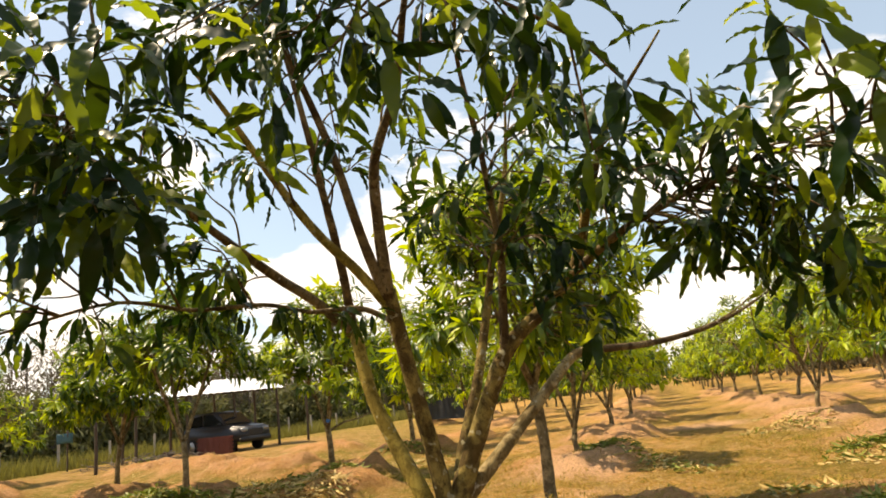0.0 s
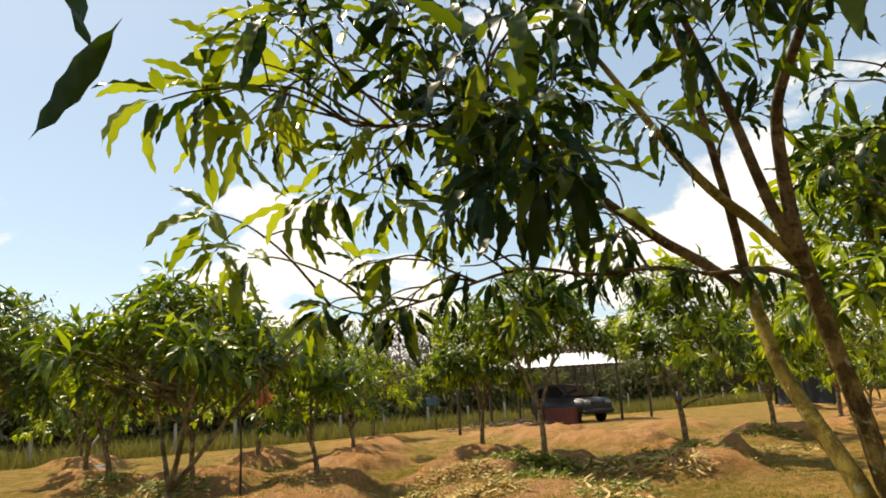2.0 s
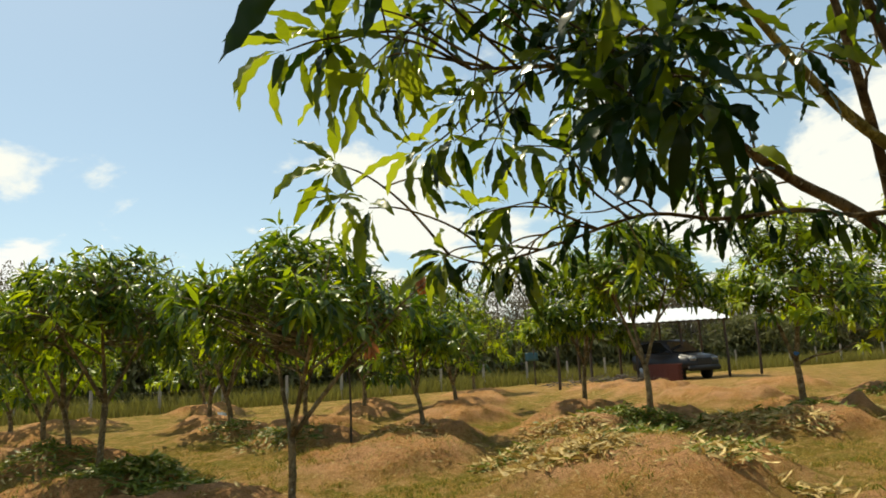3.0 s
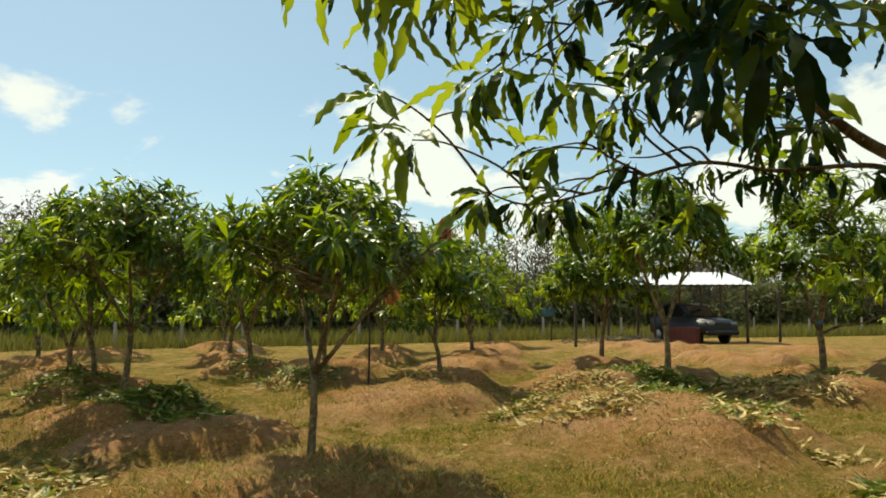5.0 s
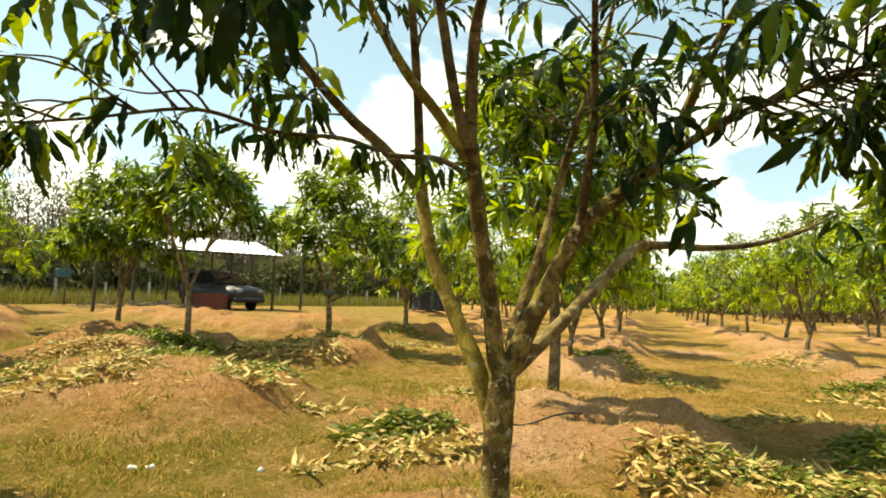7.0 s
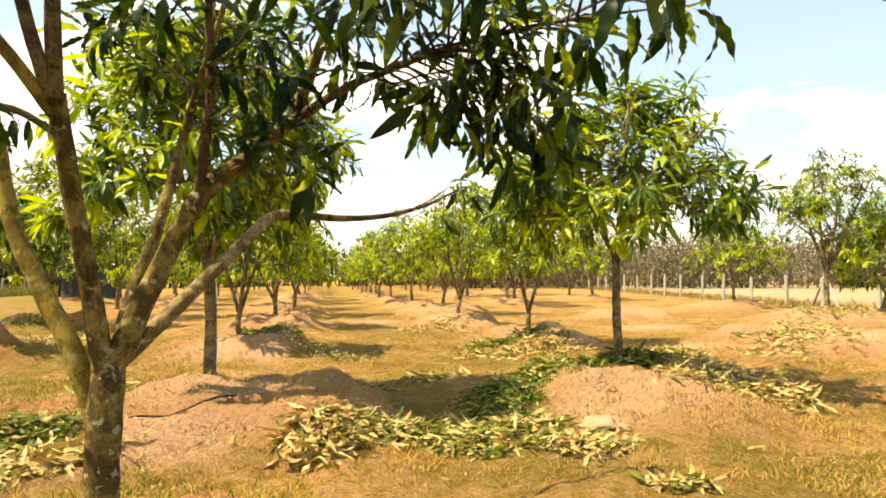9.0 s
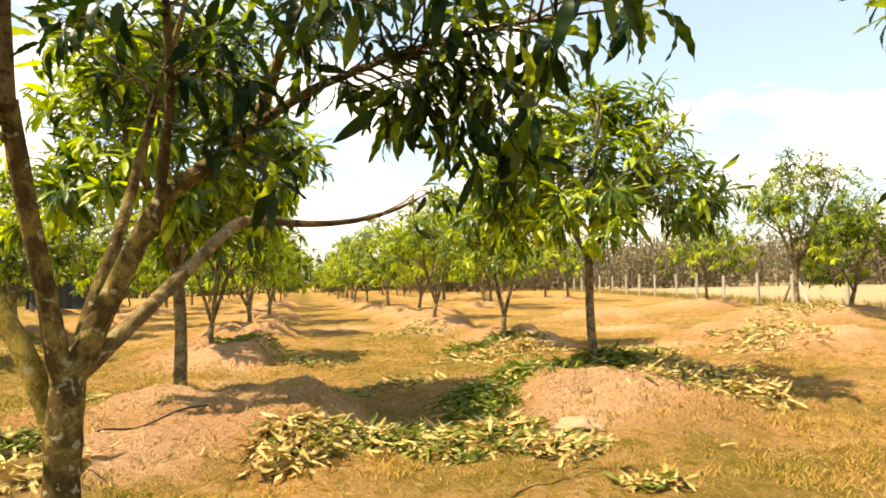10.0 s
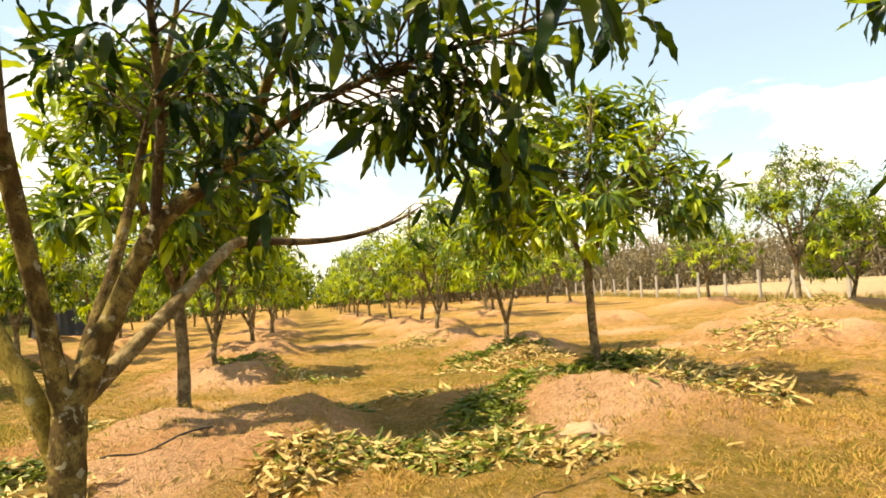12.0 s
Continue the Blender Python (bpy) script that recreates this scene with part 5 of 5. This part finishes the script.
def hatchback(m):
    """Front towards +x; the origin lies under its middle."""
    root = thing("car", m, "dusty dark grey hatchback car parked under a shed", "car")

    def profile(points, half, mat, name, parent=root, label="", bevel=0.05):
        bm = bmesh.new()
        ring = [[bm.verts.new((x, s * half, z)) for x, z in points] for s in (-1, 1)]
        bm.faces.new(ring[0])
        bm.faces.new(ring[1][::-1])
        k = len(points)
        for i in range(k):
            bm.faces.new((ring[0][i], ring[0][(i + 1) % k], ring[1][(i + 1) % k], ring[1][i]))
        bmesh.ops.recalc_face_normals(bm, faces=bm.faces)
        bmesh.ops.bevel(bm, geom=list(bm.edges), offset=bevel, segments=3, affect="EDGES", clamp_overlap=True)
        return part(name, from_bm(name, bm, mat, True), parent, label)

    profile([(-1.98, 0.45), (-2.02, 0.95), (-1.85, 1.08), (1.0, 1.08), (2.0, 0.95), (2.2, 0.80), (2.22, 0.46), (1.8, 0.38), (-1.7, 0.38)], 0.86, BODY, "body")
    cab = profile([(-1.88, 1.05), (-1.62, 1.50), (-1.25, 1.64), (0.05, 1.66), (0.36, 1.58), (1.12, 1.06)], 0.74, BODY, "cab", bevel=0.06)
    for side in (-1, 1):
        for name, pts in (("side_window", [(-1.55, 1.12), (-1.35, 1.50), (-0.62, 1.57), (-0.62, 1.12)]), ("side_window", [(-0.52, 1.12), (-0.52, 1.58), (0.18, 1.56), (0.80, 1.14)])):
            bm = bmesh.new()
            y = side * 0.735
            f = bm.faces.new([bm.verts.new((x, y, z)) for x, z in pts])
            ex = bmesh.ops.extrude_face_region(bm, geom=[f])
            bmesh.ops.translate(bm, vec=(0, side * 0.012, 0), verts=[v for v in ex["geom"] if isinstance(v, bmesh.types.BMVert)])
            part(name, from_bm(name, bm, GLASS), cab)
        bm = bmesh.new()
        box_bm(bm, 1.98, side * 0.62 - 0.17, 0.76, 2.24, side * 0.62 + 0.17, 0.90, 0.03)
        part("headlight", from_bm("headlight", bm, LAMP, True), root)
        bm = bmesh.new()
        box_bm(bm, 0.72, side * 0.90 - 0.09, 1.08, 0.84, side * 0.90 + 0.09, 1.20, 0.03)
        part("wing_mirror", from_bm("wing_mirror", bm, BLACK, True), root)
    bm = bmesh.new()
    f = bm.faces.new([bm.verts.new(p) for p in ((0.42, -0.64, 1.54), (0.42, 0.64, 1.54), (1.05, 0.68, 1.115), (1.05, -0.68, 1.115))])
    ex = bmesh.ops.extrude_face_region(bm, geom=[f])
    bmesh.ops.translate(bm, vec=(0.016, 0, 0.016), verts=[v for v in ex["geom"] if isinstance(v, bmesh.types.BMVert)])
    part("windscreen", from_bm("windscreen", bm, GLASS), cab)
    bm = bmesh.new()
    box_bm(bm, 2.12, -0.42, 0.62, 2.235, 0.42, 0.84, 0.02)
    part("grille", from_bm("grille", bm, BLACK), root)
    bm = bmesh.new()
    box_bm(bm, 2.05, -0.87, 0.36, 2.30, 0.87, 0.58, 0.05)
    part("bumper", from_bm("bumper", bm, BLACK, True), root)
    for x in (-1.25, 1.38):
        for side in (-1, 1):
            bm = bmesh.new()
            bmesh.ops.create_cone(bm, segments=28, radius1=0.33, radius2=0.33, depth=0.24, cap_ends=True, matrix=pose(0, 0, 0, 90))
            bmesh.ops.bevel(bm, geom=list(bm.edges), offset=0.03, segments=2, affect="EDGES", clamp_overlap=True)
            wheel = part("wheel", from_bm("wheel", bm, TYRE, True), root, where=pose(x, side * 0.78, 0.33))
            bm = bmesh.new()
            bmesh.ops.create_cone(bm, segments=20, radius1=0.22, radius2=0.20, depth=0.03, cap_ends=True, matrix=pose(0, side * 0.125, 0, 90))
            part("rim", from_bm("rim", bm, RIM, True), wheel)


hatchback(pose(-9.0, 29.0, land_z(-9.0, 29.0) - 0.02, 0, 0, -32) @ Matrix.Diagonal((0.82, 0.90, 0.98, 1)))


def brick_stack(x, y, turn):
    root = thing("brick_stack", pose(x, y, land_z(x, y), 0, 0, turn), "stack of red bricks beside a parked car", "bricks")
    bm = bmesh.new()
    box_bm(bm, -0.115, -0.05, 0, 0.115, 0.05, 0.062, 0.005)
    me = from_bm("brick", bm, BRICK)
    rnd = random.Random(8)
    for k in range(10):
        for i in range(6):
            for j in range(2):
                part("brick", me, root, where=pose((i - 2.5) * 0.24 + 0.06 * (k % 2) + rnd.uniform(-0.01, 0.01), (j - 0.5) * 0.11, k * 0.066, 0, 0, rnd.uniform(-2, 2)))


brick_stack(-8.75, 26.9, -18)


def red_bucket(x, y):
    bm = bmesh.new()
    rows = []
    for z, r in ((0, 0.11), (0.02, 0.125), (0.28, 0.155), (0.30, 0.165), (0.29, 0.15), (0.03, 0.115)):
        rows.append([bm.verts.new((r * math.cos(k * math.pi / 12), r * math.sin(k * math.pi / 12), z)) for k in range(24)])
    for a, b in zip(rows, rows[1:]):
        for k in range(24):
            bm.faces.new((a[k], a[(k + 1) % 24], b[(k + 1) % 24], b[k]))
    bm.faces.new(rows[0])
    bm.faces.new(rows[-1])
    ob = new("bucket", from_bm("bucket", bm, BRICK, True))
    ob.location = (x, y, land_z(x, y))
    tagged(ob, "dull red bucket on bare soil", "bucket")


red_bucket(-10.3, 26.3)


def brush_pile(x, y, rx, ry, count, seed):
    rng = np.random.default_rng(seed)
    pieces = []
    for _ in range(count):
        a = rng.uniform(0, 6.283)
        px, py = x + rng.normal(0, rx), y + rng.normal(0, ry)
        d = np.array([math.cos(a), math.sin(a), rng.normal(0.12, 0.2)]) * rng.uniform(0.3, 0.8)
        p = np.array([px, py, land_z(px, py) + rng.uniform(0.02, 0.35)])
        pieces.append(tube([p - d, p + rng.normal(0, 0.03, 3), p + d], [0.015, 0.012, 0.004], 4, 3))
    v, t = joined(pieces)
    tagged(new("brush_pile", mesh_of("brush_pile", v, t, FAR_BARK)), "pile of cut grey branches on the soil", "brush pile", kind="stuff")


brush_pile(-10.8, 25.6, 0.8, 0.35, 90, 3)
leaf_pile(-10.6, 25.4, 0.9, 0.4, 0, 200, 0.6, MIXED, 0.3, 0.2)


def tarp_hut(x, y, turn):
    """Sheets draped over a bar between poles."""
    root = thing("tarp_hut", pose(x, y, land_z(x, y), 0, 0, turn), "dark grey tarpaulin hut at the end of a row", "hut")
    nx, ny = 40, 14
    for side in (-1, 1):
        verts, tris = [], []
        for j in range(ny + 1):
            s = j / ny
            for i in range(nx + 1):
                u = i / nx
                fold = 0.07 * s * math.sin(u * 19 + side) + 0.03 * math.sin(u * 47)
                verts.append(((u - 0.5) * 2.3 * (1 + 0.12 * s), side * (0.05 + 0.62 * s + fold), 1.5 - 1.48 * s + 0.04 * math.sin(u * 6)))
        for j in range(ny):
            for i in range(nx):
                a = j * (nx + 1) + i
                tris += [(a, a + 1, a + nx + 2), (a, a + nx + 2, a + nx + 1)]
        n = len(verts)
        verts += [(p[0], p[1] - side * 0.008, p[2]) for p in verts]
        tris += [(a + n, c + n, b + n) for a, b, c in tris]
        part("tarpaulin", mesh_of("tarpaulin", verts, tris, TARP), root)
    for px in (-1.1, 1.1):
        v, t = tube([(px, 0, -0.1), (px, 0, 0.8), (px, 0, 1.7)], [0.04] * 3, 7, 2)
        part("pole", mesh_of("pole", v, t, POLE), root)


tarp_hut(0.1, 36.5, 8)


def teal_sheet(x, y, z, turn):
    bm = bmesh.new()
    box_bm(bm, -0.30, -0.008, -0.20, 0.30, 0.008, 0.20, 0.003)
    bmesh.ops.subdivide_edges(bm, edges=list(bm.edges), cuts=3, use_grid_fill=True)
    for v in bm.verts:
        v.co.y += 0.03 * math.sin(v.co.x * 9) + 0.02 * math.sin(v.co.z * 11)
    root = thing("hanging_sheet", pose(x, y, z, 0, 0, turn), "teal plastic sheet hung on a wooden stake", "sheet")
    part("sheet", from_bm("sheet", bm, TEAL, True), root)
    g = land_z(x, y) - z
    v, t = tube([(0.1, 0.05, g - 0.2), (0.1, 0.05, g * 0.5), (0.1, 0.05, 0.3)], [0.035] * 3, 7, 2)
    part("stake", mesh_of("stake", v, t, POLE), root)


teal_sheet(-15.5, 29.0, 1.5, 30)

# ---- woods beyond the fences ----


def woods(name, label, spots, bark, leaf, tall, clumps, spread, seed, bare, blade=(0.22, 0.5), low=0.38):
    rng = np.random.default_rng(seed)
    sticks, leaves = [], []
    for x, y, s in spots:
        h = tall * s
        z = 0.0
        lean = rng.normal(0, 0.25, 2)
        top = np.array([x + lean[0], y + lean[1], z + h * 0.86])
        sticks.append(tube([(x, y, z - 0.3), (x + lean[0] * 0.3, y + lean[1] * 0.3, z + h * 0.4), top], [0.10 * s, 0.075 * s, 0.02], 5, 3))
        for k in range(bare):
            f = rng.uniform(0.32, 0.9)
            p = np.array([x, y, z]) * (1 - f) + top * f
            a = rng.uniform(0, 6.283)
            d = np.array([math.cos(a), math.sin(a), rng.uniform(0.5, 1.5)])
            d = d / np.linalg.norm(d) * h * rng.uniform(0.12, 0.26)
            sticks.append(tube([p, p + d * 0.5 + rng.normal(0, 0.08, 3), p + d], [0.03, 0.02, 0.006], 3, 2))
        for k in range(clumps):
            f, a = rng.uniform(low, 1.05), rng.uniform(0, 6.283)
            r = spread * math.sqrt(rng.uniform(0, 1)) * (1.2 - abs(f - 0.65))
            p = np.array([x + lean[0] * f + r * math.cos(a), y + lean[1] * f + r * math.sin(a), z + h * f])
            m = leaf_frames(rng.normal(0, 1, 3), rng, 1, 0.3)[0]
            leaves.append((p, m, rng.uniform(*blade), int(rng.integers(0, 99))))
    v1, t1 = joined(sticks)
    v2, t2 = leaf_mesh_arrays(leaves, ROUGH_LEAVES)
    v, t = joined([(v1, t1), (v2, t2)])
    tagged(new(name, mesh_of(name, v, t, [bark, leaf], True, [0] * len(t1) + [1] * len(t2))), label, "woods", kind="stuff")


rows = random.Random(12)
left_spots = []
for i in range(230):
    s, off = rows.uniform(-18, 75), rows.uniform(5, 20)
    left_spots.append((-32 + 0.49 * s - 0.87 * off, 8 + 0.87 * s + 0.49 * off, rows.uniform(0.7, 1.15)))
GREY_LEAF = leaf_material("grey_leaf", (0.095, 0.080, 0.058), (0.165, 0.140, 0.100), (0.12, 0.11, 0.06), None, 0.8, 0.2, 0.1)
woods("woods", "leafless grey-brown trees behind the fence", left_spots, FAR_BARK, GREY_LEAF, 6.6, 420, 1.9, 41, 30, (0.14, 0.40))
PLANTATION_BARK = bark_material("plantation_bark", (0.11, 0.088, 0.062), (0.19, 0.155, 0.115), (0.23, 0.19, 0.14), (0.34, 0.30, 0.25), 0.0)
right_spots = []
for i in range(430):
    a, r = radians(rows.uniform(26, 88)), rows.uniform(64, 98)
    right_spots.append((r * math.sin(a), r * math.cos(a), rows.uniform(0.75, 1.15)))
woods("woods", "plantation of thin pale trunks beyond a bright field", right_spots, PLANTATION_BARK, WOOD_TWIG_LEAF, 4.6, 260, 2.4, 42, 10, (0.3, 0.6), 0.06)

far_spots = []
for i in range(150):
    far_spots.append((rows.uniform(-26, 75), rows.uniform(80, 94), rows.uniform(0.7, 1.15)))
END_LEAF = leaf_material("hedge_leaf", (0.035, 0.055, 0.012), (0.11, 0.135, 0.03), (0.14, 0.18, 0.03), None, 0.7, 0.25, 0.12)
woods("hedge", "belt of dull green trees where the rows end", far_spots, FAR_BARK, END_LEAF, 4.2, 150, 2.2, 45, 4, (0.45, 0.9), 0.05)

# low green growth under the bare trees
bush_spots = []
for i in range(250):
    s, off = rows.uniform(-16, 78), rows.uniform(5.5, 10)
    bush_spots.append((-32 + 0.49 * s - 0.87 * off, 8 + 0.87 * s + 0.49 * off, rows.uniform(0.6, 1.2)))
BUSH_LEAF = leaf_material("bush_leaf", (0.080, 0.082, 0.034), (0.17, 0.165, 0.070), (0.16, 0.17, 0.05), None, 0.7, 0.25, 0.15)
woods("undergrowth", "dull green bushes behind the fence", bush_spots, FAR_BARK, BUSH_LEAF, 3.4, 400, 2.1, 44, 8, (0.4, 0.75), 0.06)
